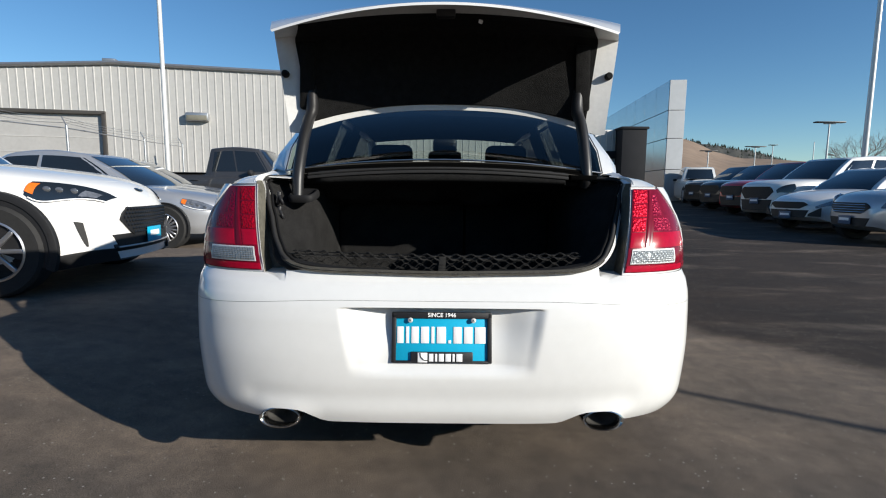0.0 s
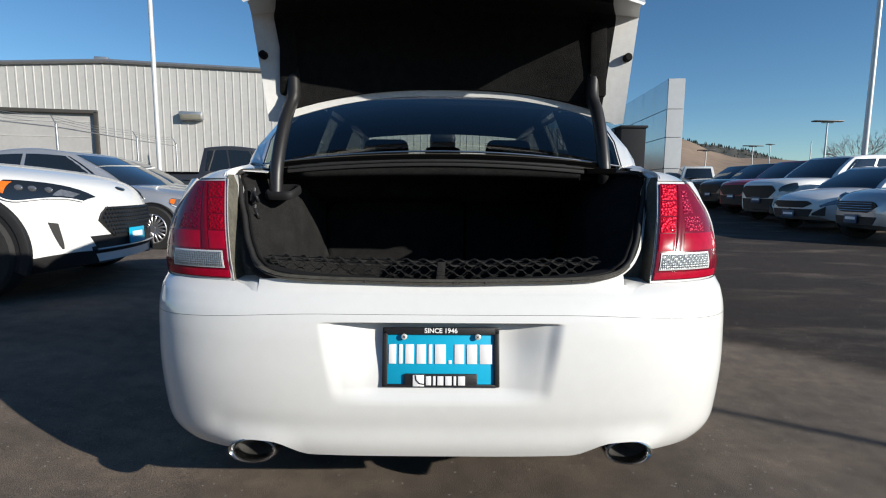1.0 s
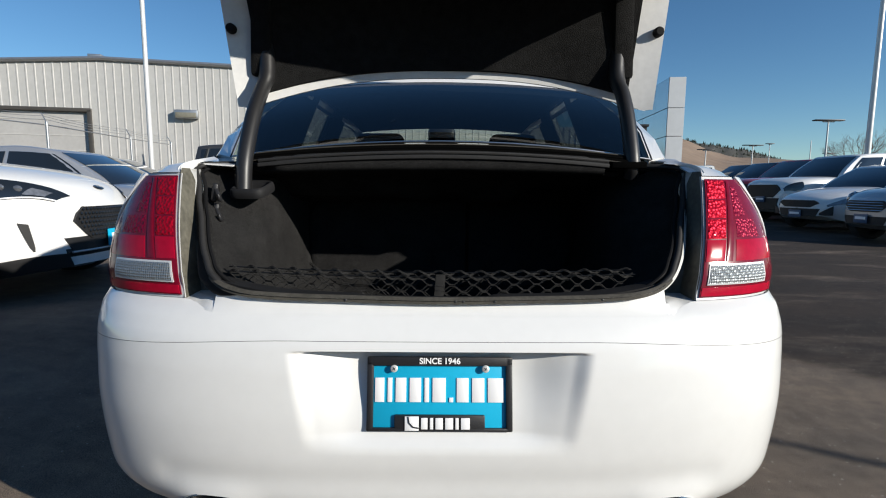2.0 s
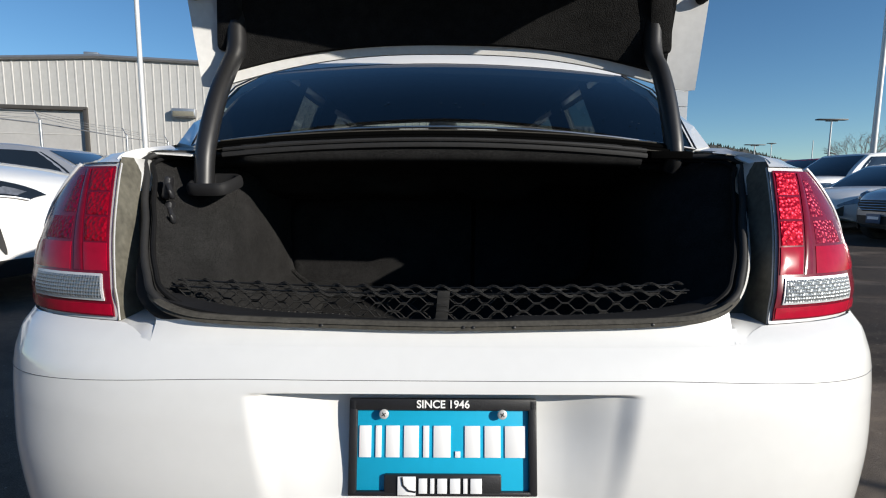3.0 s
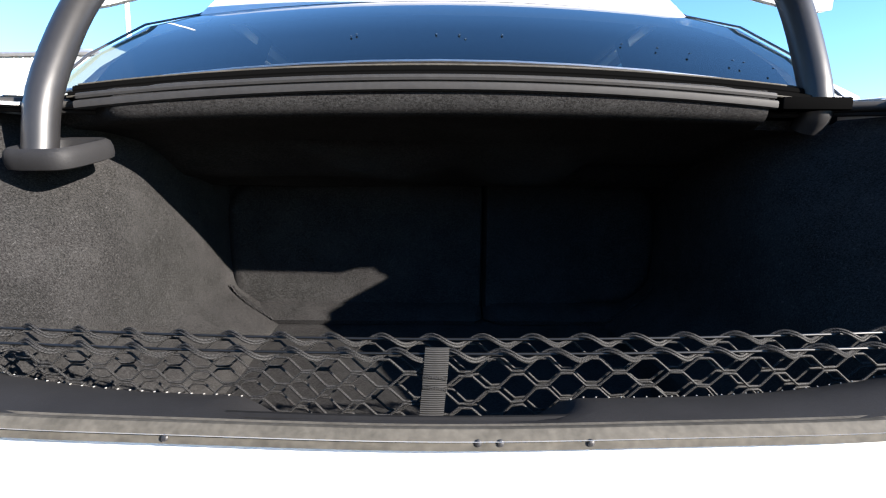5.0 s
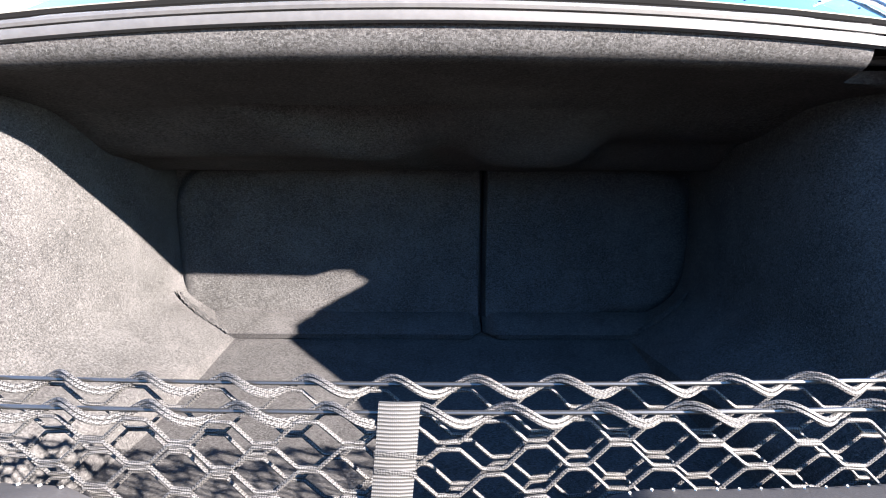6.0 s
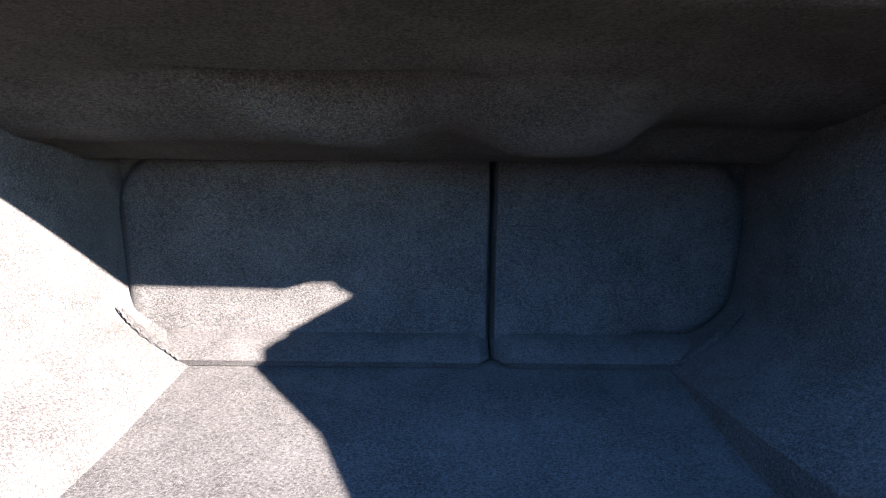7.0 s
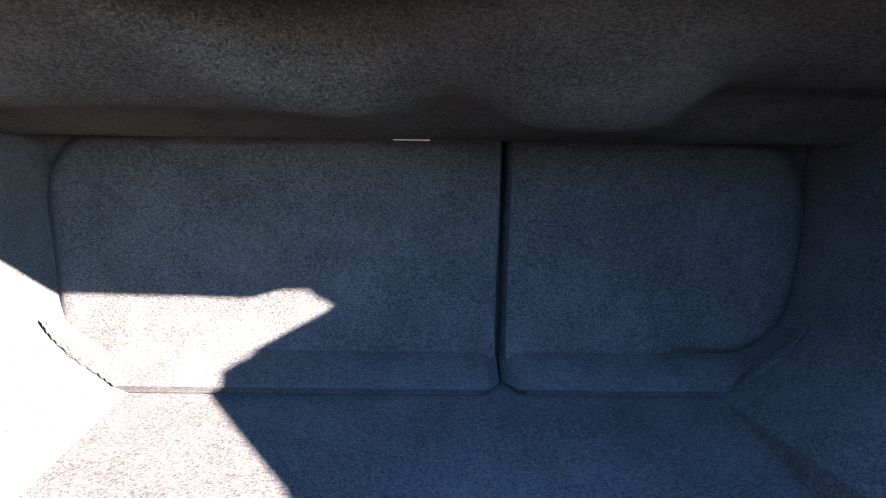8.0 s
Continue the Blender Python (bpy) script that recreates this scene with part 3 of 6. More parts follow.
def build_hills():
    rows = []
    for j in range(40):
        y = 420 + j * 45
        row = []
        for i in range(140):
            x = -700 + i * 22
            px = x / y * 887
            crest = lerp([(-800, 30), (250, 78), (400, 90), (430, 82), (470, 66), (510, 57), (620, 52), (700, 44), (800, 36)], px)
            f = smooth_step(420, 1100, y)
            z = crest / 887 * 1100 * f * (1 if y < 1100 else 1.0)
            z += 9 * noise.noise((x * 0.006, y * 0.006, 1)) * f + 3 * noise.noise((x * 0.02, y * 0.02, 4)) * f
            row.append(Vector((x, y, max(-1, z))))
        rows.append(row)
    tagged(part("hills", grid(rows), DRY_HILL), "bare brown grass hills on the horizon", "hills", kind="structure")
    ridge = []
    for j in range(16):
        y = 1700 + j * 60
        row = []
        for i in range(150):
            px = 300 + i * 3
            crest = lerp([(300, 92), (427, 87), (448, 82), (470, 79), (509, 74), (547, 67), (589, 56), (640, 40), (750, 20)], px)
            z = crest / 887 * 2300 * smooth_step(1650, 2300, y) + 7 * noise.noise((px * 0.06, y * 0.004, 2))
            row.append(Vector((px / 887 * y, y, z)))
        ridge.append(row)
    tagged(part("far_ridge", grid(ridge), FAR_RIDGE), "dark wooded ridge behind the bare hills", "hills", kind="structure")
    bm = bmesh.new()
    random.seed(5)

    def pine(x, y, z, s):
        for q in range(3):
            bmesh.ops.create_cone(bm, segments=5, radius1=s * (0.45 - 0.1 * q), radius2=0.1, depth=s * 0.8, matrix=Matrix.Translation((x, y, z + s * (0.4 + 0.45 * q))))
    for k in range(620):
        j, i = random.randrange(3, 13), random.randrange(38, 104)
        p = ridge[j][i]
        if random.random() < 0.35 + 0.4 * noise.noise((i * 0.12, j * 0.3, 8)) + 0.05 * j:
            pine(p.x + random.uniform(-6, 6), p.y, p.z - 2, random.uniform(4, 9))
    for k in range(60):
        px, y = random.uniform(405, 452), random.uniform(1090, 1130)
        x = px / 887 * y
        i, j = int((x + 700) / 22), int((y - 420) / 45)
        pine(x, y, rows[j][i].z - 1, random.uniform(2, 4.5))
    tagged(part("far_pines", bm, PINE, smooth=False), "dark pines along the far ridge", "trees", kind="stuff")


def build_unseen_wall():
    """An unseen plain wall, added behind the camera to close the lot and cut skylight."""
    w = part("unseen_wall_south", box((44, 0.4, 4.8), (-14.5, -12.5, 2.15), 0.02), DOOR_PANEL)
    tagged(w, "unseen plain grey wall added to hold back skylight", "wall", kind="structure")


def build_bare_tree(x, y, h):
    t = empty("bare_tree", "leafless winter tree beyond the parked cars", "tree", "", pose(x, y, rise(y)))
    random.seed(9)
    trunk, crown = bmesh.new(), bmesh.new()
    tube([(0, 0, 0), (0.1, 0, h * 0.2), (0, 0.1, h * 0.4)], [0.22, 0.17, 0.12], 8, bm=trunk)

    def branch(p, d, length, r, level):
        q = p + d * length
        mid = p.lerp(q, 0.5) + Vector((random.uniform(-1, 1), random.uniform(-1, 1), random.uniform(-0.5, 0.8))) * length * 0.08
        tube([p, mid, q], [r, r * 0.8, r * 0.55], 4 if level else 6, bm=crown, caps=False)
        if level > 3:
            return
        for k in range(4 if level < 2 else 3):
            e = (d + Vector((random.uniform(-1, 1), random.uniform(-1, 1), random.uniform(-0.35, 0.7))) * 0.85).normalized()
            branch(p.lerp(q, random.uniform(0.5, 1.0)), e, length * random.uniform(0.55, 0.75), r * 0.55, level + 1)
    for k in range(6):
        a = k * 1.05
        branch(Vector((0, 0.05, h * (0.25 + 0.03 * k))), Vector((math.cos(a), math.sin(a), 0.9)).normalized(), h * 0.27, 0.055, 0)
    part("trunk", trunk, BARK, t)
    part("crown", crown, BARK, t, recalc=False)


build_warehouse()
build_fence()
build_poles()
build_pylon()
build_hills()
build_unseen_wall()
build_bare_tree(48.6, 58, 8.9)


# ---- the white sedan with its boot open ----
WIDTH = [(0.24, 0.815), (0.27, 0.856), (0.31, 0.877), (0.38, 0.881), (0.5, 0.883), (0.72, 0.886), (0.8, 0.888), (0.88, 0.882), (0.95, 0.872), (1.0, 0.860), (1.04, 0.842), (1.07, 0.80)]
REAR = [(0.24, 0.004), (0.27, -0.018), (0.32, -0.038), (0.40, -0.051), (0.50, -0.057), (0.60, -0.050), (0.65, -0.040), (0.675, -0.032), (0.69, -0.024), (0.725, 0.002),
        (0.746, 0.038), (0.80, 0.053), (0.9, 0.090), (1.0, 0.142), (1.04, 0.164), (1.07, 0.18)]
ROUNDNESS = [(0.30, 3.3), (0.5, 3.5), (0.73, 3.6), (0.80, 4.0), (1.0, 4.2)]
DEPTH = [(0.3, 0.44), (0.60, 0.44), (0.72, 0.42)]


def plan_y(x, z):
    w, n = curve(WIDTH, z), lerp(ROUNDNESS, z)
    k = min(1.0, abs(x) / w)
    return curve(REAR, z) + lerp(DEPTH, z) * (1 - (1 - k ** n) ** (1 / n))


def plan(theta, z):
    w, n = curve(WIDTH, z), lerp(ROUNDNESS, z)
    s, c = math.sin(theta), math.cos(theta)
    return Vector((math.copysign(w * abs(s) ** (2 / n), s), curve(REAR, z) + lerp(DEPTH, z) * (1 - max(0, c) ** (2 / n)), z))


def theta_at(x, z):
    return math.asin(min(1.0, abs(x) / curve(WIDTH, z)) ** (lerp(ROUNDNESS, z) / 2))


def lamp_inner(z):
    return 0.591 + (z - 0.746) * 0.212


def lamp_outer(z):
    return lerp([(0.74, 0.884), (0.80, 0.879), (0.88, 0.858), (0.94, 0.830), (1.0, 0.788), (1.04, 0.758)], z)


OPEN_IN = [(0, 0.004, 0.757), (0.2, 0.007, 0.760), (0.36, 0.011, 0.764), (0.45, 0.019, 0.772), (0.515, 0.046, 0.795), (0.563, 0.098, 0.844), (0.604, 0.18, 0.925),
           (0.638, 0.26, 1.005), (0.664, 0.30, 1.045), (0.662, 0.33, 1.066), (0.625, 0.356, 1.073)]
OPEN_OUT = [(0, 0.721), (0.22, 0.721), (0.40, 0.721), (0.51, 0.7215), (0.585, 0.742), (0.605, 0.765), (0.628, 0.87), (0.65, 0.97), (0.664, 1.035)]


def sill_top(x):
    return 0.722 + 0.024 * smooth_step(0.49, 0.582, abs(x))


def both(points):
    """A half curve from the middle outwards, made whole from left to right."""
    return [Vector((-p[0], p[1], p[2])) for p in points[:0:-1]] + [Vector(p) for p in points]


def build_sedan():
    car = empty("sedan", "white four-door sedan with its boot open, parked on asphalt", "car")

    # bumper
    across = sorted(set([round(q * k / 1000, 4) for k in list(range(0, 200, 20)) + list(range(200, 400, 6)) + list(range(400, 660, 20)) for q in (-1, 1)]))
    thetas = [math.copysign(theta_at(x, 0.5), x) for x in across]
    end = thetas[-1]
    more = [end + (math.pi / 2 - end) * k / 26 for k in range(1, 27)]
    thetas = [-t for t in more[::-1]] + thetas + more
    ups = sorted(set([k / 40 for k in range(41)] + [0.42 + 0.42 * k / 60 for k in range(61)] + [0.80 + 0.08 * k / 20 for k in range(21)]))
    rows = []
    for v in ups:
        row = []
        for th in thetas:
            x0 = plan(th, 0.5).x
            low = 0.270 + 0.046 * math.exp(-((abs(x0) - 0.522) / 0.088) ** 4)
            z = low + v * (sill_top(plan(th, 0.73).x) - low)
            p = plan(th, z)
            half = 0.322 - (0.64 - z) * 0.17
            m = (0.20 * smooth_step(half + 0.008, half - 0.034, abs(p.x)) + 0.80 * smooth_step(half + 0.004, 0.163, abs(p.x))) * smooth_step(0.435, 0.478, z) * smooth_step(0.655, 0.646, z)
            p.y += (0.022 + 0.030 * smooth_step(0.46, 0.62, z)) * m
            p.y += 0.010 * math.exp(-((z - 0.36) / 0.035) ** 2) * smooth_step(0.66, 0.60, abs(p.x)) * 0.5
            bulge = math.exp(-((abs(p.x) - 0.522) / 0.10) ** 4 - ((z - 0.30) / 0.04) ** 2)
            p.y -= 0.010 * bulge
            row.append(p)
        rows.append(row)
    seam = [plan(th, 0.675 - 0.022 * smooth_step(0.3, 0.85, abs(plan(th, 0.67).x))) + Vector((0, -0.0002, 0)) for th in thetas]
    part("bumper_seam", tube(seam, 0.0006, 5, caps=False), SEAM, car, "thin dark bumper joint")
    # thickness at the lower lip
    lip = [Vector((p.x * 0.97, p.y + 0.05, p.z + 0.004)) for p in rows[0]]
    part("bumper", grid([lip] + rows), WHITE, car)
    part("underbody", box((1.5, 4.6, 0.12), (0, 2.5, 0.27), 0.03), BLACK, car)
    for s in (-1, 1):
        tip = part("exhaust_tip", lathe([(0.050, 0.16), (0.062, 0.14), (0.0655, 0.02), (0.0665, 0.002), (0.065, -0.006), (0.060, -0.007), (0.053, -0.001), (0.050, 0.012), (0.049, 0.15)], 48), TIP, car, "brushed chrome oval exhaust tip")
        tip.matrix_basis = Matrix.Translation((s * 0.523, -0.012, 0.283)) @ Matrix.Rotation(radians(-6), 4, "X") @ Matrix.Diagonal((1.03, 1, 0.52, 1))
        part("pipe", lathe([(0.05, 0.03), (0.0, 0.08)], 24), SOOT, tip)

    # ledge under the boot opening, gutters beside it
    inner = both(OPEN_IN)
    outer = both([(x, plan_y(x, z), z) for x, z in OPEN_OUT] + [(0.674, 0.275, 1.064), (0.665, 0.42, 1.088)])
    fi, fo = spline(inner, 201), spline(outer, 201)
    for p in fo:
        if p.z < 0.752 and abs(p.x) < 0.62:
            p.z = sill_top(p.x) - 0.002
            p.y = plan_y(p.x, p.z) + 0.001
    flat = [(0.0, 0.0), (0.06, 0.003), (0.4, 0.012), (0.75, 0.014), (0.93, 0.006), (1.0, -0.004)]
    deep = [(0.0, 0.0), (0.04, 0.004), (0.13, 0.044), (0.50, 0.085), (0.86, 0.048), (0.96, 0.004)]
    rings = []
    for k in range(6):
        ring = []
        for pa, pb in zip(fo, fi):
            g = smooth_step(0.746, 0.772, pa.z) * smooth_step(1.062, 1.03, pa.z)
            f = flat[k][0] * (1 - g) + deep[k][0] * g
            ring.append(pa.lerp(pb, f) + Vector((0, flat[k][1] * (1 - g) + deep[k][1] * g, 0)))
        rings.append(ring)
    def at_x(curve_points, x):
        k = min(range(1, len(curve_points)), key=lambda i: abs((curve_points[i - 1].x + curve_points[i].x) / 2 - x) + 10 * (curve_points[i].z > 0.86))
        pa, pb = curve_points[k - 1], curve_points[k]
        return pa.lerp(pb, (x - pa.x) / (pb.x - pa.x))
    across_sill = [-0.506 + 1.012 * k / 108 for k in range(109)]
    low_edge = [Vector((x, plan_y(x, sill_top(x) - 0.002) + 0.001, sill_top(x) - 0.002)) for x in across_sill]
    high_edge = [at_x(fi, x) for x in across_sill]
    riser = [[p + Vector((0, 0.014, -0.02)) for p in low_edge]]
    for f, dy in flat:
        riser.append([pa.lerp(pb, f) + Vector((0, dy, 0)) for pa, pb in zip(low_edge, high_edge)])
    part("boot_ledge", grid(riser), WHITE, car, "white boot sill")
    for s in (-1, 1):
        shelf = []
        for k in range(13):
            x = 0.504 + 0.092 * k / 12
            z = sill_top(x) - 0.002
            y = plan_y(x, z) + 0.001
            shelf.append([Vector((s * x, y + 0.012, z - 0.02)), Vector((s * x, y, z))] + [Vector((s * x, y + dy, 0.7445 + dz)) for dy, dz in ((0.022, 0.001), (0.05, 0.003), (0.09, 0.006), (0.13, 0.010))])
        part("gutter_foot", grid(shelf), WHITE, car)
        side = [p for p in fi if p.x * s > 0.40 and p.z < 1.05]
        side.sort(key=lambda p: p.z)
        heights = [0.742 + 0.305 * k / 40 for k in range(41)]
        cheek, back = [], []
        for z in heights:
            x = lamp_inner(z) - 0.001
            y = plan_y(x, z)
            deep = 0.056 * (0.55 + 0.45 * smooth_step(1.050, 1.026, z)) + 0.014 * smooth_step(1.030, 1.012, z)
            cheek.append([Vector((s * (x - 0.005 * f), y + 0.001 + deep * f, z)) for f in (0, 0.05, 0.3, 0.7, 1.0)])
            k = min(range(len(side)), key=lambda i: abs(side[i].z - z))
            q = side[k]
            inmost = Vector((q.x + s * 0.009, q.y + 0.05, z))
            back.append([cheek[-1][-1], cheek[-1][-1].lerp(inmost, 0.5) + Vector((0, 0.03, 0)), inmost])
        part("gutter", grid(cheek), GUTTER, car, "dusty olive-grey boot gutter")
        # dark paint here stands in for the shade low in the gap
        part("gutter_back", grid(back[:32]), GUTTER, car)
        part("gutter_shoulder", grid(back[31:]), WHITE, car, "white paint behind the gutter")
        strip = [[], [], []]
        for i, p in enumerate(side):
            d = (side[min(i + 1, len(side) - 1)] - side[max(i - 1, 0)]).normalized()
            out = Vector((abs(d.z), 0, -abs(d.x))).normalized()
            out.x *= s
            strip[0].append(p + Vector((0, 0.004, 0)))
            strip[1].append(p + out * (0.004 + (0.022 * smooth_step(0.87, 0.80, p.z) * smooth_step(0.765, 0.785, p.z) if s < 0 else 0)) + Vector((0, 0.004, 0)))
            strip[2].append(p + out * (0.010 + (0.020 * smooth_step(0.87, 0.80, p.z) * smooth_step(0.765, 0.785, p.z) if s < 0 else 0.007)) + Vector((0, 0.045 if s < 0 else 0.016, 0)))
        part("seal_flange", grid(strip[:2]), RUBBER, car)
        part("gutter_flange", grid(strip[1:]), WHITE_IN, car)
    part("gutter_top", grid([r[:19] for r in rings]), WHITE, car)
    part("gutter_top", grid([r[182:] for r in rings]), WHITE, car)

    # rubber seal all round the opening
    top = [Vector((x, 0.368 + 0.034 * abs(x / 0.5) ** 8, 1.072 + 0.022 * (1 - (x / 0.56) ** 2))) for x in [0.5 - k * 0.1 for k in range(11)]]
    loop = inner[::1] + top
    dense = spline(loop + [loop[0]], 260)
    dense = [p + Vector((0, 0.006, 0.004 - 0.012 * smooth_step(1.035, 1.062, p.z) * smooth_step(0.40, 0.52, abs(p.x)))) for p in dense]
    black = [p + Vector((0, 0.018, -0.013)) * smooth_step(0.80, 0.77, p.z) - Vector((math.copysign(0.006, p.x) * smooth_step(0.80, 0.83, p.z) * smooth_step(0.97, 0.92, p.z), 0, 0)) for p in dense]
    part("boot_seal", tube(black, 0.0068, 10), GREY_RUBBER, car, "black rubber boot seal")
    part("seal_lip", tube([Vector((p.x * 0.983, p.y + 0.012, p.z + 0.006 - 0.014 * smooth_step(0.84, 0.98, p.z))) for p in black], 0.005, 8), RUBBER, car)
    low = sorted([p for p in dense if p.z < 0.81 and p.y < 0.2], key=lambda p: p.x)
    part("sill_seal", grid([[p + Vector((0, dy, dz)) for p in low] for dy, dz in ((-0.008, -0.012), (-0.006, -0.003), (-0.001, 0.002), (0.004, 0.002), (0.008, -0.001), (0.012, 0.000), (0.015, -0.004), (0.016, -0.014))]), DUSTY, car, "dusty grey seal along the sill")
    for x in (-0.208, 0.032, 0.049, 0.118, 0.355):
        bm = bmesh.new()
        bmesh.ops.create_icosphere(bm, subdivisions=2, radius=0.0030, matrix=pose(x, 0.0030 + 0.05 * x * x, 0.7550 + 0.04 * x * x, -15, 0, 0) @ Matrix.Diagonal((1, 0.4, 1, 1)))
        part("sill_hole", bm, BLACK, car)

    # fenders and body sides
    for s in (-1, 1):
        m = lambda p: Vector((p[0] * s, p[1], p[2]))
        zs = [0.722, 0.746, 0.78, 0.82, 0.86, 0.90, 0.94, 0.98, 1.01, 1.035]
        side = []
        for z in zs:
            w = curve(WIDTH, z)
            tho = theta_at(lamp_outer(z) + 0.004, z) if z > 0.73 else theta_at(0.60, z)
            row = [plan(tho + (math.pi / 2 - tho) * k / 10, z) for k in range(11)]
            for y in (0.55, 0.8, 1.2, 1.8, 2.4, 3.0, 3.6, 4.0, 4.3):
                row.append(Vector((w + 0.07 * smooth_step(0.36, 1.2, y), y, z - 0.02 * smooth_step(2.5, 4.3, y))))
            for k in range(1, 9):
                a = k / 8 * math.pi / 2
                row.append(Vector(((w + 0.07) * math.cos(a) ** 0.7, 4.3 + 0.66 * math.sin(a) ** 0.8, z - 0.02 - 0.12 * math.sin(a) * (z > 0.9))))
            side.append([m(p) for p in row])
        part("side_panel", grid(side), WHITE, car)
        low = []
        for z in [0.20, 0.24, 0.30, 0.4, 0.5, 0.6, 0.722]:
            w = curve(WIDTH, max(z, 0.3)) + 0.07
            row = [Vector((w - 0.07, 0.415, z)), Vector((w - 0.055, 0.6, z))]
            for y in (0.8, 1.2, 1.8, 2.4, 3.0, 3.6, 4.0, 4.3):
                row.append(Vector((w - 0.03 * (y < 1), y, z)))
            for k in range(1, 9):
                a = k / 8 * math.pi / 2
                row.append(Vector((w * math.cos(a) ** 0.7, 4.3 + 0.68 * math.sin(a) ** 0.8, z)))
            low.append([m(p) for p in row])
        part("lower_side", grid(low), WHITE, car)
        ft = []
        ft.append([Vector((x, plan_y(x, 1.035) - 0.001, 1.036)) for x in [lamp_inner(1.036) + (lamp_outer(1.036) - lamp_inner(1.036)) * k / 8 for k in range(9)]])
        for (ix, iy, iz), (ox, oy, oz) in [((0.669, 0.24, 1.054), (0.795, 0.33, 1.036)), ((0.674, 0.275, 1.064), (0.822, 0.42, 1.038)), ((0.667, 0.40, 1.082), (0.838, 0.55, 1.036)),
                                           ((0.69, 0.52, 1.10), (0.85, 0.7, 1.036)), ((0.74, 0.75, 1.12), (0.875, 0.9, 1.036)), ((0.79, 1.2, 1.10), (0.905, 1.2, 1.036))]:
            ft.append([Vector((ix + (ox - ix) * k / 8, iy + (oy - iy) * k / 8, iz + (oz - iz) * k / 8 + 0.010 * math.sin(k / 8 * math.pi))) for k in range(9)])
        part("fender_top", grid([[m(p) for p in r] for r in ft]), WHITE, car)

        part("deck_corner", sheet([[m((x, y, z)), m(((x + 0.672) / 2, y, z + 0.003)), m((0.676, y, z + 0.006))] for x, y, z in (((0.648, 0.24, 1.040), (0.658, 0.335, 1.064), (0.645, 0.40, 1.082), (0.63, 0.49, 1.090)) if s > 0 else ((0.575, 0.335, 1.060), (0.575, 0.40, 1.070), (0.575, 0.49, 1.084)))], 0.004), WHITE, car)
        # tail lamp: housing, red lens with lit columns, clear reversing strip, silver edge
        def lens(name, x0, x1, z0, z1, proud, mat, parent, label="", nx=12, nz=10, rise=0.0012):
            """A patch of the lamp between two fractions of its width."""
            rows = []
            for i in range(nz + 1):
                z = z0 + (z1 - z0) * i / nz
                xi, xo = lamp_inner(z), lamp_outer(z)
                xm = xi + 0.066 + 0.04 * (z - 0.85)
                row = []
                for j in range(nx + 1):
                    u = x0 + (x1 - x0) * j / nx
                    x = xi + (xm - xi) * u * 2 if u < 0.5 else xm + (xo - xm) * (u * 2 - 1)
                    p = Vector((x, plan_y(x, z), z))
                    th = theta_at(x, z)
                    out = Vector((math.sin(th), -math.cos(th), 0))
                    edge = min(1.0, min(j, nx - j) / 1.2, min(i, nz - i) / 1.2)
                    row.append(m(p + out * (proud + rise * edge)))
                rows.append(row)
            return part(name, sheet(rows, 0.003), mat, parent, label)

        lamp = lens("tail_lamp", 0.0, 1.0, 0.746, 1.035, -0.004, GREY_EDGE, car, "red wrap-round tail lamp with a clear strip")
        lens("dark_lens", 0.035, 0.975, 0.753, 1.028, 0.002, DARK_RED, lamp, nx=20, nz=16)
        for z0, z1 in ((0.980, 1.024), (0.934, 0.976), (0.886, 0.930)):
            lens("reflector_cell", 0.06, 0.42, z0, z1, 0.0038, RED_CELL, lamp, nx=10, nz=6, rise=0.0022)
        lens("outer_reflector", 0.57, 0.80, 0.888, 0.930, 0.0036, DIM_CELL, lamp, nx=8, nz=5)
        lens("outer_reflector", 0.56, 0.70, 0.938, 1.010, 0.0036, DIM_CELL, lamp, nx=6, nz=6)
        lens("red_lens", 0.05, 0.43, 0.834, 0.883, 0.0040, RED_LENS, lamp, nx=8, nz=5)
        lens("red_lens", 0.56, 0.955, 0.834, 0.883, 0.0040, RED_LENS, lamp, nx=8, nz=5)
        lens("lens_rib", 0.455, 0.535, 0.834, 1.024, 0.0046, DARK_RED, lamp, nx=4, nz=10, rise=0.0012)
        frame_piece = lens("reversing_lens", 0.12, 0.79, 0.781, 0.829, 0.0056, GREY_EDGE, lamp, "clear ribbed reversing lens")
        lens("ribbed_glass", 0.14, 0.775, 0.785, 0.825, 0.0073, CLEAR_LENS, frame_piece)
        lens("reflector_base", 0.05, 0.955, 0.756, 0.775, 0.0040, RED_LENS, lamp, nx=10, nz=3)

        rim = []
        for k in range(25):
            z = 0.748 + 0.286 * k / 24
            th = theta_at(lamp_outer(z), z)
            rim.append(m(plan(th, z) + Vector((math.sin(th), -math.cos(th), 0)) * 0.002))
        part("lamp_edge", tube(rim, 0.0042, 8), GREY_EDGE, lamp, "silver outer edge")

    # dealer plate in its frame, the lettering as bars
    plate = part("license_plate", box((0.296, 0.003, 0.146), (0, 0, 0), 0.001), TEAL, car, "teal dealer plate in a black frame")
    plate.matrix_basis = pose(-0.001, -0.018, 0.555, -12, 0, 0)
    fr = bmesh.new()
    for size, at in (((0.316, 0.010, 0.020), (0, -0.004, 0.070)), ((0.316, 0.010, 0.008), (0, -0.004, -0.0755)), ((0.014, 0.010, 0.158), (-0.151, -0.004, 0)), ((0.014, 0.010, 0.158), (0.151, -0.004, 0)),
                     ((0.196, 0.010, 0.032), (0, -0.004, -0.0600))):
        box(size, at, 0.003, bm=fr)
    part("plate_frame", fr, BLACK, plate, "black plastic plate frame", recalc=False)
    x = -0.141
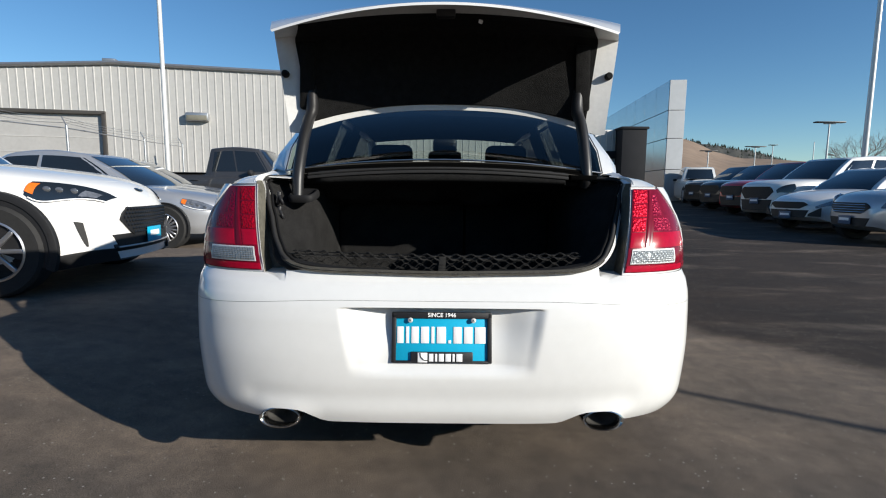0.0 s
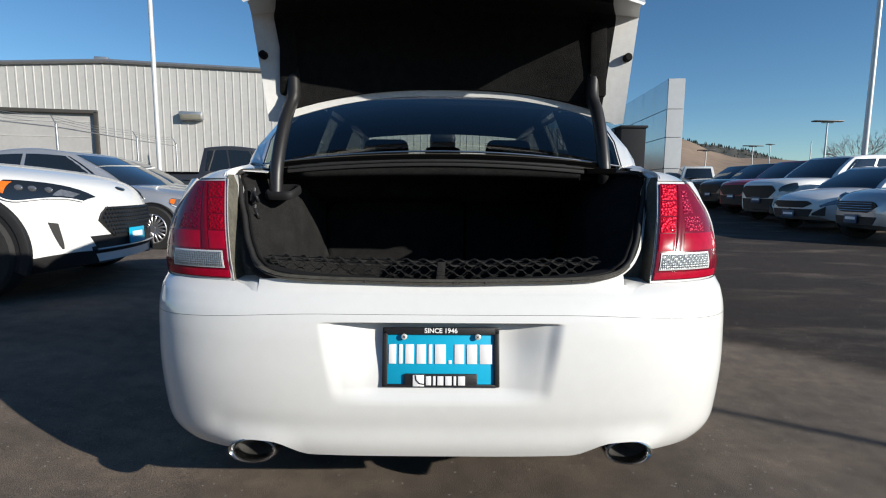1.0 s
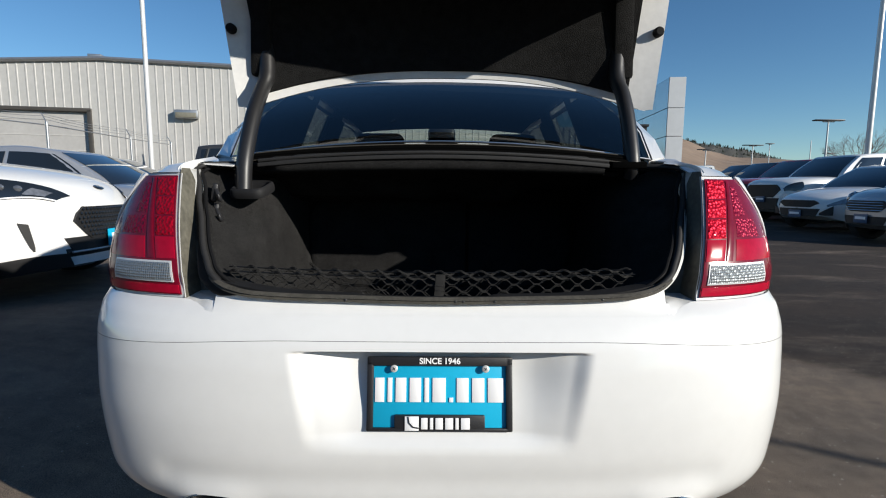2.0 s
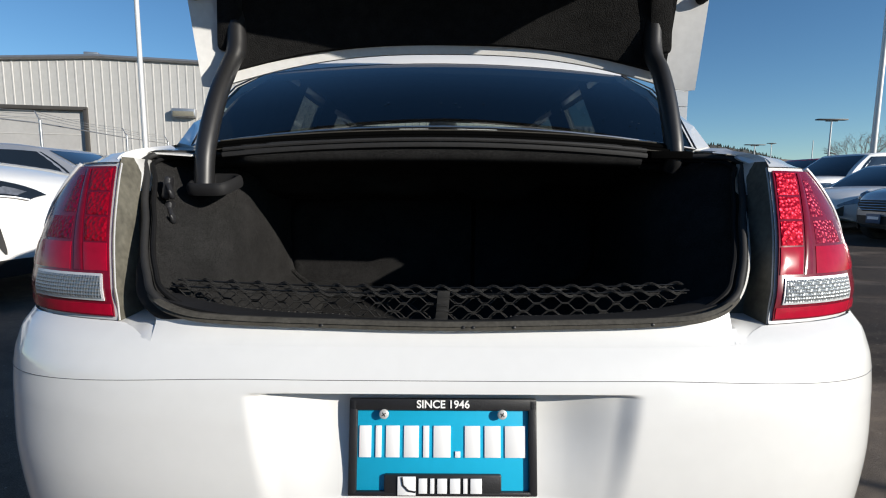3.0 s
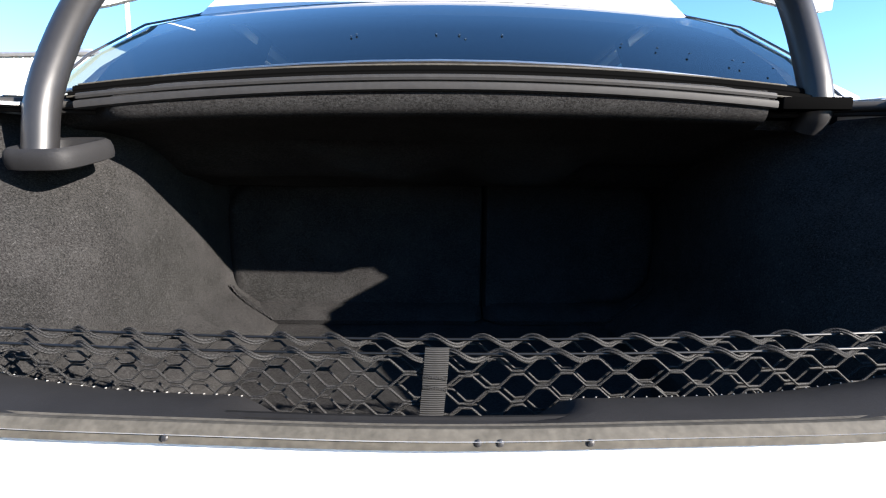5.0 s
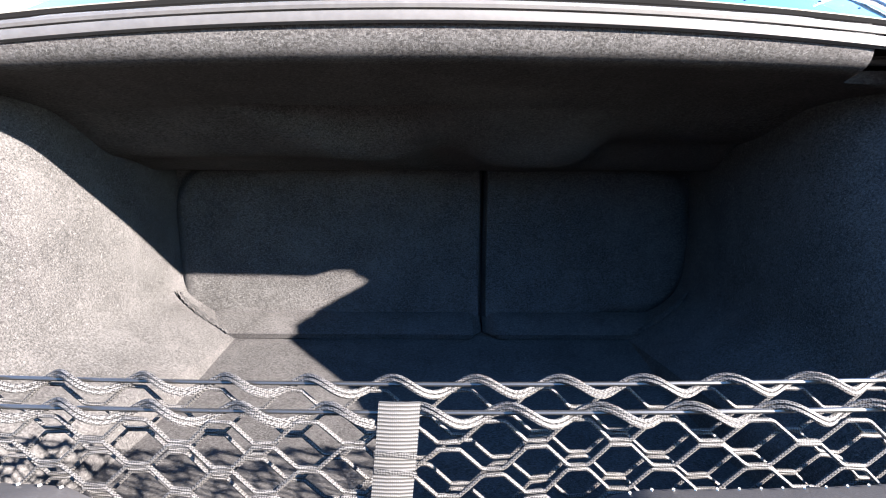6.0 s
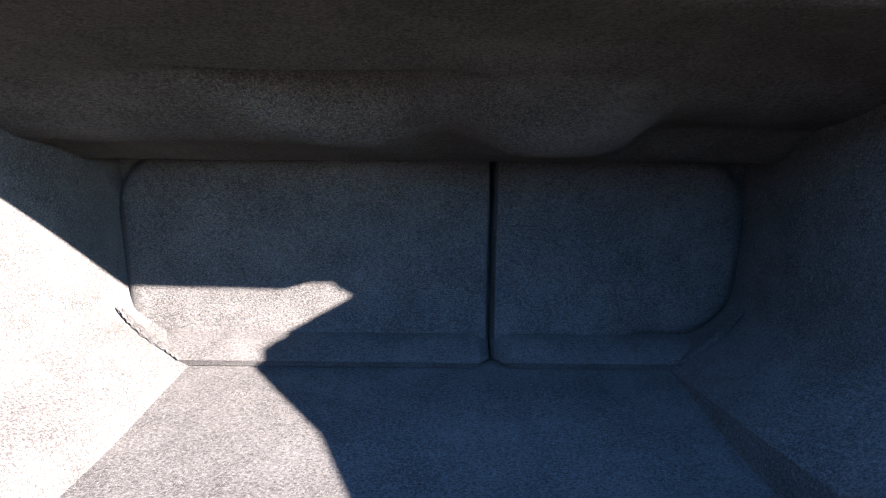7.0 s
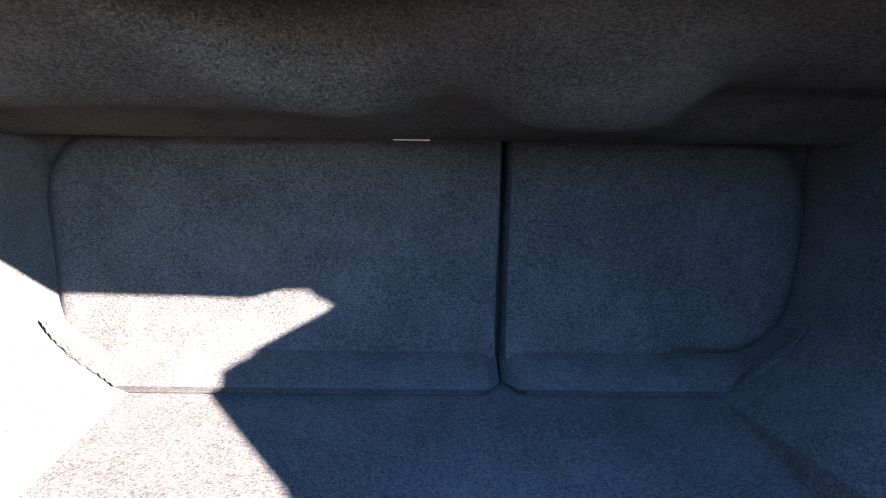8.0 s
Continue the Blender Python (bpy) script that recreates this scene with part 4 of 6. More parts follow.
    for wd in (0.020, 0.010, 0.023, 0.025, 0.010, 0.029, 0.009, 0.026, 0.027, 0.035):
        high = 0.010 if wd == 0.009 else 0.052
        part("lettering", box((wd, 0.002, high), (x + wd / 2, -0.0025, -0.018 + high / 2), 0.0005), LETTER, plate)
        x += wd + 0.0074
    logo = part("logo_block", box((0.030, 0.002, 0.030), (-0.060, -0.0105, -0.0615), 0.0005), LETTER, plate, "white square logo block")
    part("logo_stripe", tube([(-0.068, -0.0118, -0.047), (-0.066, -0.0118, -0.060), (-0.057, -0.0118, -0.069), (-0.045, -0.0118, -0.071)], 0.0016, 6), BLACK, logo)
    x = -0.040
    for wd in (0.014, 0.007, 0.016, 0.017, 0.007, 0.019):
        part("lettering", box((wd, 0.002, 0.024), (x + wd / 2, -0.0105, -0.0615), 0.0005), LETTER, plate)
        x += wd + 0.005
    tx = bpy.data.curves.new("motto", "FONT")
    tx.body, tx.size, tx.align_x, tx.align_y, tx.extrude, tx.offset = "SINCE 1946", 0.0180, "CENTER", "CENTER", 0.0004, 0.0004
    motto = new("motto", tx)
    motto.data.materials.append(LETTER)
    motto.parent = plate
    motto.matrix_basis = pose(0, -0.0105, 0.0705, 90, 0, 0)
    for s in (-1, 1):
        sc = part("screw", lathe([(0.0, -0.0035), (0.0055, -0.0035), (0.0078, -0.002), (0.0082, 0.0)], 20), SCREW, plate, "pale steel plate screw")
        sc.matrix_basis = Matrix.Translation((s * 0.0995, -0.0095, 0.0545))
        part("screw_slot", box((0.008, 0.001, 0.0014), (0, -0.0038, 0), 0.0003, (0, 35 * s, 0)), BLACK, sc)
        part("screw_slot", box((0.008, 0.001, 0.0014), (0, -0.0038, 0), 0.0003, (0, 35 * s + 90, 0)), BLACK, sc)

    # boot lid, standing open
    def lid_point(u, v, off=0.0, inset=0.0):
        """u across from -1 to 1; v 0 at the front edge, 1 at the bend, 2 at the rear rim."""
        bend = Vector((0.692 * u + 0.006, 0.575 - 0.03 * u * u, 1.665 - 0.045 * u * u))
        front = Vector((0.012 + 0.664 * u * (1 - 0.035 * abs(u) ** 14), 0.60 - 0.075 * u * u, 1.352 - 0.135 * abs(u) ** 2.4 + 0.03 * abs(u) ** 16))
        rim = Vector((0.588 * u, 0.195 + 0.02 * u * u, 1.633 - 0.085 * u * u))
        if v <= 1:
            p = front.lerp(bend, v)
            n = Vector((0, -1, 0))
        else:
            s = v - 1
            p = bend.lerp(rim, s) + Vector((0, 0, 0.025 * math.sin(s * math.pi)))
            n = Vector((0, -0.3, -1)).normalized()
        near = max(0, 1 - abs(v - 1) / 0.25)
        n = n.lerp(Vector((0, -0.7, -0.7)), near * 0.7).normalized()
        return p + n * off

    vs = [0, 0.04, 0.1, 0.25, 0.5, 0.75, 0.9, 1.0, 1.1, 1.3, 1.6, 1.85, 1.95, 2.0]
    us = [-1 + 2 * k / 32 for k in range(33)]
    rows_in = [[lid_point(u, v) for u in us] for v in vs]
    rows_out = [[lid_point(u * 1.012, v, -0.010 - 0.03 * math.sin(v / 2 * math.pi)) for u in us] for v in vs]
    bm = grid(rows_in)
    lid = part("boot_lid", bm, WHITE_IN, car, "white boot lid standing upright")
    part("lid_skin", grid(rows_out), WHITE, lid)
    rim = [[a, b] for a, b in zip([r[0] for r in rows_in], [r[0] for r in rows_out])]
    rim2 = [[a, b] for a, b in zip([r[-1] for r in rows_in], [r[-1] for r in rows_out])]
    bm = grid(rim)
    grid(rim2, bm=bm)
    grid([rows_in[0], rows_out[0]], bm=bm)
    grid([rows_in[-1], rows_out[-1]], bm=bm)
    part("lid_edge", bm, WHITE, lid)
    lv = [0.075, 0.2, 0.4, 0.6, 0.8, 0.95, 1.05, 1.2, 1.35, 1.46]
    liner = []
    for i, v in enumerate(lv):
        liner.append([lid_point(u * lerp([(0, 0.845), (0.5, 0.865), (1.0, 0.885), (1.2, 0.87), (1.5, 0.855)], v), v, 0.012 + 0.006 * math.sin(u * 9) * math.sin(v * 5)) for u in us])
    liner.insert(0, [lid_point(u * 0.85, 0.07, 0.0) for u in us])
    liner.append([lid_point(u * 0.86, 1.48, 0.0) for u in us])
    part("lid_liner", grid(liner), FELT, lid, "black felt lid liner")
    part("latch", box((0.07, 0.04, 0.03), lid_point(0, 1.56, 0.014), 0.008), BLACK, lid, "black boot latch")
    part("pull_tag", box((0.016, 0.006, 0.014), lid_point(0.20, 1.44, 0.03), 0.003, (30, 20, 0)), LETTER, lid, "small white release tag")
    for s in (-1, 1):
        part("bump_stop", lathe([(0.015, 0), (0.015, -0.016), (0.011, -0.024), (0, -0.024)], 16), RUBBER, lid).matrix_basis = Matrix.Translation(lid_point(s * 0.965, 0.62))
        fwd = 0.036 if s < 0 else -0.004
        pts = [(s * 0.552, 0.378 - fwd + 0.034 * (s > 0), 0.985 if s < 0 else 1.038), (s * 0.552, 0.398 - fwd, 1.08), (s * 0.550, 0.445 - fwd * 0.5, 1.20), (s * 0.546, 0.492, 1.285), (s * 0.538, 0.525, 1.335), (s * 0.542, 0.545, 1.40), (s * 0.548, 0.562, 1.45), (s * 0.55, 0.61, 1.52)]
        part("hinge_arm", tube(spline(pts, 30), [0.022] * 16 + [0.024] * 14, 14), HINGE, lid, "black goose-neck hinge arm")
        part("hinge_cover", box((0.062, 0.035, 0.26), (s * 0.556, 0.542, 1.47), 0.012, (0, s * -1.5, 0)), FELT, lid)

    # rear window, roof, pillars, screen
    def band(table, n=13):
        return [[Vector((x0 + (x1 - x0) * k / (n - 1), y + bow * (1 - (2 * k / (n - 1) - 1) ** 2), z + crown * (1 - (2 * k / (n - 1) - 1) ** 2))) for k in range(n)] for x0, x1, y, z, bow, crown in table]
    rear = band([(-0.625, 0.625, 0.455, 1.088, -0.03, 0.046), (-0.645, 0.645, 0.60, 1.185, -0.02, 0.043), (-0.64, 0.64, 0.78, 1.293, -0.01, 0.04), (-0.612, 0.612, 0.965, 1.378, 0.0, 0.036)])
    window = part("rear_window", grid(rear), GLASS, car, "dark tinted rear window")
    for dx, dy in ((-0.15, 0.56), (-0.158, 0.552), (-0.01, 0.556), (0.03, 0.554), (0.04, 0.536), (0.105, 0.556), (0.31, 0.545), (0.37, 0.54), (0.42, 0.528), (0.49, 0.52), (0.507, 0.517), (0.552, 0.508)):
        v = (dy - 0.435) / (0.58 - 0.435)
        dz = 1.088 + 0.097 * v + 0.045 * (1 - (dx / 0.635) ** 2)
        bm = bmesh.new()
        bmesh.ops.create_icosphere(bm, subdivisions=2, radius=0.0022, matrix=Matrix.Translation((dx, dy, dz + 0.001)) @ Matrix.Diagonal((1, 1, 0.5, 1)))
        part("droplet", bm, DROPLET, window, "water droplet")
    part("window_trim", tube([p + Vector((0, -0.004, 0.002)) for p in rear[0]], 0.0035, 8), STEEL, car, "bright trim under the rear window")
    roof = band([(-0.612, 0.612, 0.965, 1.378, 0, 0.037), (-0.605, 0.605, 1.05, 1.448, 0, 0.040), (-0.60, 0.60, 1.2, 1.489, 0, 0.040), (-0.60, 0.60, 1.4, 1.503, 0, 0.038), (-0.60, 0.60, 1.8, 1.505, 0, 0.036), (-0.59, 0.59, 2.35, 1.44, 0, 0.035), (-0.58, 0.58, 2.55, 1.42, 0, 0.035)])
    low_roof = [[Vector((p.x * 1.07, p.y, p.z - 0.035)) for p in r] for r in roof]
    bm = grid(roof)
    part("roof", bm, WHITE, car)
    part("headliner", grid(low_roof), FELT, car)
    part("antenna_fin", box((0.05, 0.13, 0.045), (0.0, 1.28, 1.560), 0.018, (12, 0, 0)), BLACK, car, "black roof antenna fin")
    screen = band([(-0.58, 0.58, 2.55, 1.42, 0, 0.035), (-0.64, 0.64, 2.95, 1.22, 0.03, 0.03), (-0.70, 0.70, 3.3, 1.05, 0.06, 0.02)])
    part("windscreen", grid(screen), CLEAR, car, "clear windscreen")
    hood = band([(-0.76, 0.76, 3.3, 1.045, 0.06, 0.02), (-0.76, 0.76, 3.9, 1.0, 0, 0.03), (-0.74, 0.74, 4.5, 0.93, 0.06, 0.03), (-0.6, 0.6, 4.85, 0.86, 0.1, 0.0)])
    part("bonnet", grid(hood), WHITE, car)
    part("grille", box((0.7, 0.05, 0.26), (0, 4.96, 0.68), 0.02), TRIM, car)
    for s in (-1, 1):
        m = lambda p: Vector((p[0] * s, p[1], p[2]))
        c_in = [(0.625, 0.455, 1.088), (0.645, 0.60, 1.185), (0.64, 0.78, 1.293), (0.60, 1.05, 1.412)]
        c_out = [(0.70, 0.50, 1.085), (0.755, 0.68, 1.13), (0.735, 0.95, 1.26), (0.665, 1.25, 1.40)]
        part("rear_pillar", sheet([[m(a), m(Vector(a).lerp(Vector(b), 0.5) + Vector((0.012, 0, 0.012))), m(b)] for a, b in zip(c_in, c_out)], 0.02), WHITE, car)
        part("rear_pillar_trim", tube([m(Vector(p) + Vector((0.003, -0.004, 0.003))) for p in c_in], 0.0025, 8), TRIM, car)
        rail = spline([(0.60, 1.05, 1.412), (0.625, 1.5, 1.425), (0.62, 2.1, 1.42), (0.59, 2.55, 1.40), (0.66, 2.95, 1.20), (0.72, 3.3, 1.05)], 24)
        part("roof_rail", tube([m(p) for p in rail], 0.03, 8), WHITE, car)
        part("door_pillar", tube([m((0.635, 1.95, 1.42)), m((0.79, 1.95, 1.06))], 0.035, 8), BLACK, car)
        glass_rows = [[m((0.70, 1.15, 1.32)), m((0.775, 0.98, 1.10))], [m((0.635, 1.5, 1.41)), m((0.79, 1.5, 1.06))], [m((0.635, 2.0, 1.41)), m((0.79, 2.0, 1.05))], [m((0.60, 2.5, 1.39)), m((0.78, 2.6, 1.05))], [m((0.68, 2.9, 1.18)), m((0.77, 3.15, 1.05))]]
        part("side_window", grid(glass_rows), SMOKED, car)
        for y0, y1 in ((0.62, 1.42), (1.78, 2.12)):
            rows = []
            for k in range(7):
                y = y0 + (y1 - y0) * k / 6
                top = lerp([(0.6, 1.165), (0.78, 1.28), (1.05, 1.40), (1.3, 1.44), (2.5, 1.44)], y)
                xt = lerp([(0.6, 0.635), (0.78, 0.63), (1.05, 0.59), (2.5, 0.60)], y)
                rows.append([m((xt - 0.012, y, top)), m((0.745, y, 1.05))])
            part("pillar_lining", grid(rows), FELT, car)
        part("belt_trim", tube([m((0.80, 0.8, 1.09)), m((0.81, 1.5, 1.055)), m((0.81, 2.4, 1.045)), m((0.79, 3.2, 1.045))], 0.012, 8), CHROME, car)
        for y in (1.08, 4.08):
            wheel = part("wheel", lathe([(0.21, 0.11), (0.33, 0.115), (0.355, 0.09), (0.36, 0.0), (0.355, -0.09), (0.33, -0.115), (0.21, -0.11)], 40, "x"), TYRE, car, "black tyre on an alloy rim")
            wheel.matrix_basis = Matrix.Translation((s * 0.83, y, 0.36))
            rim = bmesh.new()
            for k in range(7):
                a = k * 2 * math.pi / 7
                box((0.03, 0.06, 0.2), (s * 0.08, 0.11 * math.sin(a), 0.11 * math.cos(a)), 0.008, (math.degrees(-a), 0, 0), bm=rim)
            lathe([(0.215, -0.02), (0.22, 0.09 * s), (0.2, 0.1 * s)], 30, "x", bm=rim)
            part("rim", rim, ALLOY, wheel)
            part("wheel_arch", lathe([(0.30, 0.0), (0.405, 0.004), (0.415, -0.03)], 40, "x"), BLACK, car).matrix_basis = Matrix.Translation((s * 0.93, y, 0.37)) @ Matrix.Diagonal((s, 1, 1, 1))

    # cabin seen through the rear window
    part("rear_shelf", sheet(band([(-0.60, 0.60, 0.42, 1.082, -0.02, 0.02), (-0.64, 0.64, 0.75, 1.075, 0, 0.01), (-0.66, 0.66, 1.0, 1.06, 0, 0)]), 0.01), FELT, car)
    for s in (-1, 1):
        part("rear_headrest", box((0.26, 0.10, 0.13), (s * 0.36, 0.98, 1.115), 0.045, (8, 0, 0), seg=3), FELT, car)
        part("front_seat", box((0.5, 0.14, 0.62), (s * 0.37, 1.98, 0.88), 0.06, (8, 0, 0), seg=3), FELT, car)
        part("front_headrest", box((0.29, 0.11, 0.21), (s * 0.37 + 0.06 * (s > 0), 2.03, 1.225), 0.05, (8, 0, 0), seg=3), FELT, car)
    part("seat_top", box((1.3, 0.16, 0.14), (0, 0.98, 1.0), 0.05), FELT, car)
    part("dashboard", box((1.36, 0.45, 0.2), (0, 3.0, 0.96), 0.06), BLACK, car)
    part("cabin_mirror", box((0.27, 0.03, 0.085), (0, 2.62, 1.285), 0.025), BLACK, car)
    part("sensor_pod", box((0.20, 0.10, 0.15), (0.0, 2.70, 1.375), 0.035), BLACK, car)
    part("centre_console", box((0.24, 0.5, 0.34), (0.0, 2.75, 1.02), 0.05), BLACK, car)
    part("cabin_floor", box((1.5, 2.4, 0.05), (0, 2.2, 0.36)), FELT, car)

    build_boot(car)
    return car


FLOOR = [(0.06, 0.585), (0.3, 0.585), (0.45, 0.592), (0.55, 0.604), (0.765, 0.642), (0.85, 0.642)]
WALL = [(0.56, 0.36), (0.642, 0.376), (0.66, 0.41), (0.69, 0.462), (0.712, 0.488), (0.735, 0.500), (0.77, 0.503), (0.9, 0.500), (1.0, 0.502), (1.05, 0.508)]


def build_boot(car):
    """The carpeted boot: floor, side liners, seat backs, shelf underside, sill trim."""
    part("boot_floor", sheet([[Vector((x, y, lerp(FLOOR, y))) for x in [-0.62 + 1.24 * k / 30 for k in range(31)]] for y in [0.07 + 0.78 * j / 30 for j in range(31)]], 0.01), CARPET, car, "charcoal carpet boot floor")
    for s in (-1, 1):
        rows = []
        for j in range(33):
            z = 0.56 + 0.49 * j / 32
            row = []
            for i in range(41):
                f = i / 40
                y = max(0.06, 0.012 + (z - 0.754) * 0.95 + 0.02) * (1 - f) + 0.85 * f
                near = lerp(OPEN_SIDE, z) + 0.012
                deep = lerp(WALL, z)
                w = 0.78 * smooth_step(0.02, 0.46, f) + 0.22 * min(1.0, f / 0.88)
                x = near * (1 - w) + deep * w + 0.003 * noise.noise((y * 7, z * 7, s))
                row.append(Vector((s * x, y, z)))
            rows.append(row)
        part("side_liner", sheet(rows, 0.006), CARPET, car, "charcoal carpet side liner")
        if s < 0:
            oval = [(0.050 * math.copysign(abs(math.cos(q)) ** 0.5, math.cos(q)), 0.058 * math.copysign(abs(math.sin(q)) ** 0.5, math.sin(q))) for q in [2 * math.pi * k / 40 for k in range(40)]]
            dish = [(0.05, -0.024), (0.55, -0.024), (0.66, -0.004), (0.76, 0.007), (0.88, 0.009), (0.965, 0.005), (1.0, -0.003), (1.0, -0.012), (0.97, -0.018), (0.86, -0.020)]
            collar = part("hinge_collar", grid([[Vector((u * f, v * f, h)) for u, v in oval] for f, h in dish], closed=True), MATT, car, "black plastic dish round the hinge foot")
            collar.matrix_basis = pose(-0.530, 0.352, 0.999, 14, 0, -4)
        tear = spline([(s * 0.478, 0.770, 0.724), (s * 0.462, 0.766, 0.703), (s * 0.432, 0.758, 0.682), (s * 0.400, 0.751, 0.664), (s * 0.376, 0.745, 0.650)], 24)
        part("liner_gap", tube([p + Vector((0, 0.0012 * math.sin(i * 2.3), 0.002 * math.sin(i * 1.7))) for i, p in enumerate(tear)], [0.001 + 0.0058 * math.sin(i / 23 * math.pi) ** 0.6 for i in range(24)], 8), FELT, car, "dark torn gap between liner and seat")
        part("torn_edge", tube([p + Vector((s * 0.003, -0.004, 0.004 + 0.0015 * math.sin(i * 2.9))) for i, p in enumerate(tear)], [0.0012 + 0.001 * math.sin(i * 1.9) ** 2 for i in range(24)], 6), CARPET, car)
        if s < 0:
            for z in (0.985, 0.932):
                hook = part("bag_hook", box((0.016, 0.030, 0.050), (s * 0.607, 0.290, z), 0.006, (0, 10, 12)), BLACK, car, "black plastic bag hook")
                part("hook_lip", tube(spline([(s * 0.604, 0.284, z + 0.012), (s * 0.594, 0.274, z - 0.004), (s * 0.586, 0.266, z - 0.018), (s * 0.584, 0.258, z - 0.014), (s * 0.585, 0.254, z - 0.004)], 14), [0.0065] * 9 + [0.0055, 0.005, 0.0045, 0.004, 0.003], 10), BLACK, hook)
            # a black block takes the place of the slot's shaded inside
            part("hook_slot", box((0.010, 0.022, 0.040), (s * 0.600, 0.262, 0.890), 0.004, (0, 14, 12)), GAP_SHADE, car, "dark slot under the bag hooks")
    # folding seat backs, split off centre: rounded pads over a sloping foot
    heights = [0.641, 0.643, 0.646, 0.650, 0.655, 0.660, 0.665, 0.668, 0.670, 0.6715, 0.673, 0.675, 0.678, 0.682, 0.687] + [0.692 + 0.274 * k / 34 for k in range(35)]
    for x0, x1, side in ((-0.56, 0.0870, -1), (0.1065, 0.56, 1)):
        rows = []
        for z in heights:
            row = []
            for i in range(61):
                x = x0 + (x1 - x0) * (0.5 - 0.5 * math.cos(i / 60 * math.pi))
                y = lerp([(0.641, 0.750), (0.645, 0.757), (0.6615, 0.790), (0.664, 0.797), (0.667, 0.813), (0.674, 0.819), (0.76, 0.822), (0.96, 0.802)], z)
                inner_edge = abs(x - (0.0870 if side < 0 else 0.1065))
                y += 0.03 * (1 - smooth_step(0.0, 0.008, inner_edge))
                y += 0.022 * (1 - smooth_step(0.008, 0.018, inner_edge)) * smooth_step(0.674, 0.664, z)
                if z > 0.666:
                    # distance inside the pad's rounded outline
                    cx, cz = abs(x) - (0.50 - 0.105), (z - 0.822 if side < 0 else abs(z - 0.822)) - (0.150 - 0.105)
                    inside = 0.105 - math.hypot(max(cx, 0), max(cz, 0)) if max(cx, cz) > 0 else 0.2
                    y += 0.024 * (1 - smooth_step(-0.004, 0.020, inside)) * (abs(x) > 0.33)
                y += 0.003 * noise.noise((x * 6, z * 6, 3))
                row.append(Vector((x, y, z)))
            rows.append(row)
        part("seat_back", sheet(rows, 0.012), CARPET, car, "charcoal carpeted folding seat back")
    part("seat_board", box((1.22, 0.02, 0.46), (0, 0.885, 0.84), 0.004), FELT, car)
    part("seat_gap", box((0.03, 0.02, 0.33), (0.095, 0.845, 0.80), 0.004), FELT, car)
    # underside of the rear shelf: a soft roll with hollows
    rows = []
    prof = [(0.372, 1.085), (0.366, 1.072), (0.366, 1.056), (0.372, 1.044), (0.386, 1.038), (0.42, 1.038), (0.48, 1.037), (0.52, 1.035), (0.56, 1.033), (0.60, 1.032), (0.64, 1.032), (0.69, 1.032), (0.725, 1.032), (0.745, 1.032), (0.77, 1.036), (0.83, 1.042)]
    fine = spline([(0, y, z) for y, z in prof], 90)
    for k, p in enumerate(fine):
        row = []
        for i in range(81):
            x = -0.60 + 1.2 * i / 80
            e = max(0, 1 - (x / 0.62) ** 2)
            z = p.z + (0.016 * e - 0.004) * smooth_step(0.55, 0.37, p.y)
            y = p.y + (0.012 * (1 - e) + 0.06 * smooth_step(0.46, 0.56, abs(x))) * smooth_step(0.5, 0.37, p.y)
            drop = 0.064 - 0.014 * math.exp(-((x - 0.015) / 0.045) ** 2) + 0.016 * math.exp(-((x - 0.155) / 0.085) ** 4) - 0.026 * smooth_step(0.235, 0.29, x)
            along = max(0.0, min(1.0, (y - 0.455) / 0.195))
            z -= drop * (0.40 * along ** 1.3 + 0.60 * smooth_step(0.525, 0.650, y)) + (0.080 - drop) * smooth_step(0.655, 0.755, y)
            narrow = smooth_step(0.528, 0.640, y)
            reach = 0.112 * (1 - 0.55 * narrow)
            hollow = math.exp(-((x + 0.112 - 0.035 * narrow) / reach) ** 4) * smooth_step(0.524, 0.533, y) * smooth_step(0.665, 0.560, y)
            z += 0.085 * hollow + 0.006 * noise.noise((x * 5, y * 9, 7)) * smooth_step(0.4, 0.5, y) * smooth_step(0.80, 0.66, y)
            if x > 0.478:
                y = max(y, 0.43)
            row.append(Vector((x, y, z)))
        rows.append(row)
    part("shelf_underside", sheet(rows, -0.006), CARPET, car, "charcoal carpet roll under the rear shelf")
    prof = [(-0.003, -0.0100), (-0.007, -0.0080), (-0.0080, -0.003), (-0.0072, 0.0010), (-0.004, 0.0026), (0.002, 0.0030), (0.002, 0.0048), (-0.002, 0.0056), (-0.0032, 0.0090), (-0.002, 0.0125), (0.001, 0.0140), (0.008, 0.0145)]
    rows = [[Vector((x, 0.364 + dy + 0.012 * (x / 0.5) ** 2, 1.068 + dz + 0.024 * (1 - (x / 0.5) ** 2))) for x in [-0.52 + 0.995 * i / 30 for i in range(31)]] for dy, dz in prof]
    part("shelf_seal", sheet(rows, 0.004), GREY_RUBBER, car, "dark grey ribbed seal along the shelf")
    # the two black tubes paint in the shade of the gap above the seal
    for dy, dz, r, mat in ((0.016, 0.020, 0.007, GAP_SHADE), (0.028, 0.030, 0.008, GAP_SHADE), (0.008, 0.0175, 0.0016, DUSTY), (0.034, 0.040, 0.0018, DUSTY)):
        part("shelf_trim_and_shade", tube([(x, 0.364 + dy + 0.012 * (x / 0.5) ** 2, 1.062 + dz + 0.024 * (1 - (x / 0.5) ** 2)) for x in [-0.54 + 1.08 * i / 24 for i in range(25)]], r, 8), mat, car)
    # two added black blocks that stop stray sun at the shelf's end
    part("light_stop", box((0.13, 0.09, 0.03), (0.545, 0.475, 1.062), 0.006), GAP_SHADE, car)
    part("light_stop", box((0.10, 0.03, 0.018), (0.535, 0.388, 1.070), 0.003), GAP_SHADE, car)
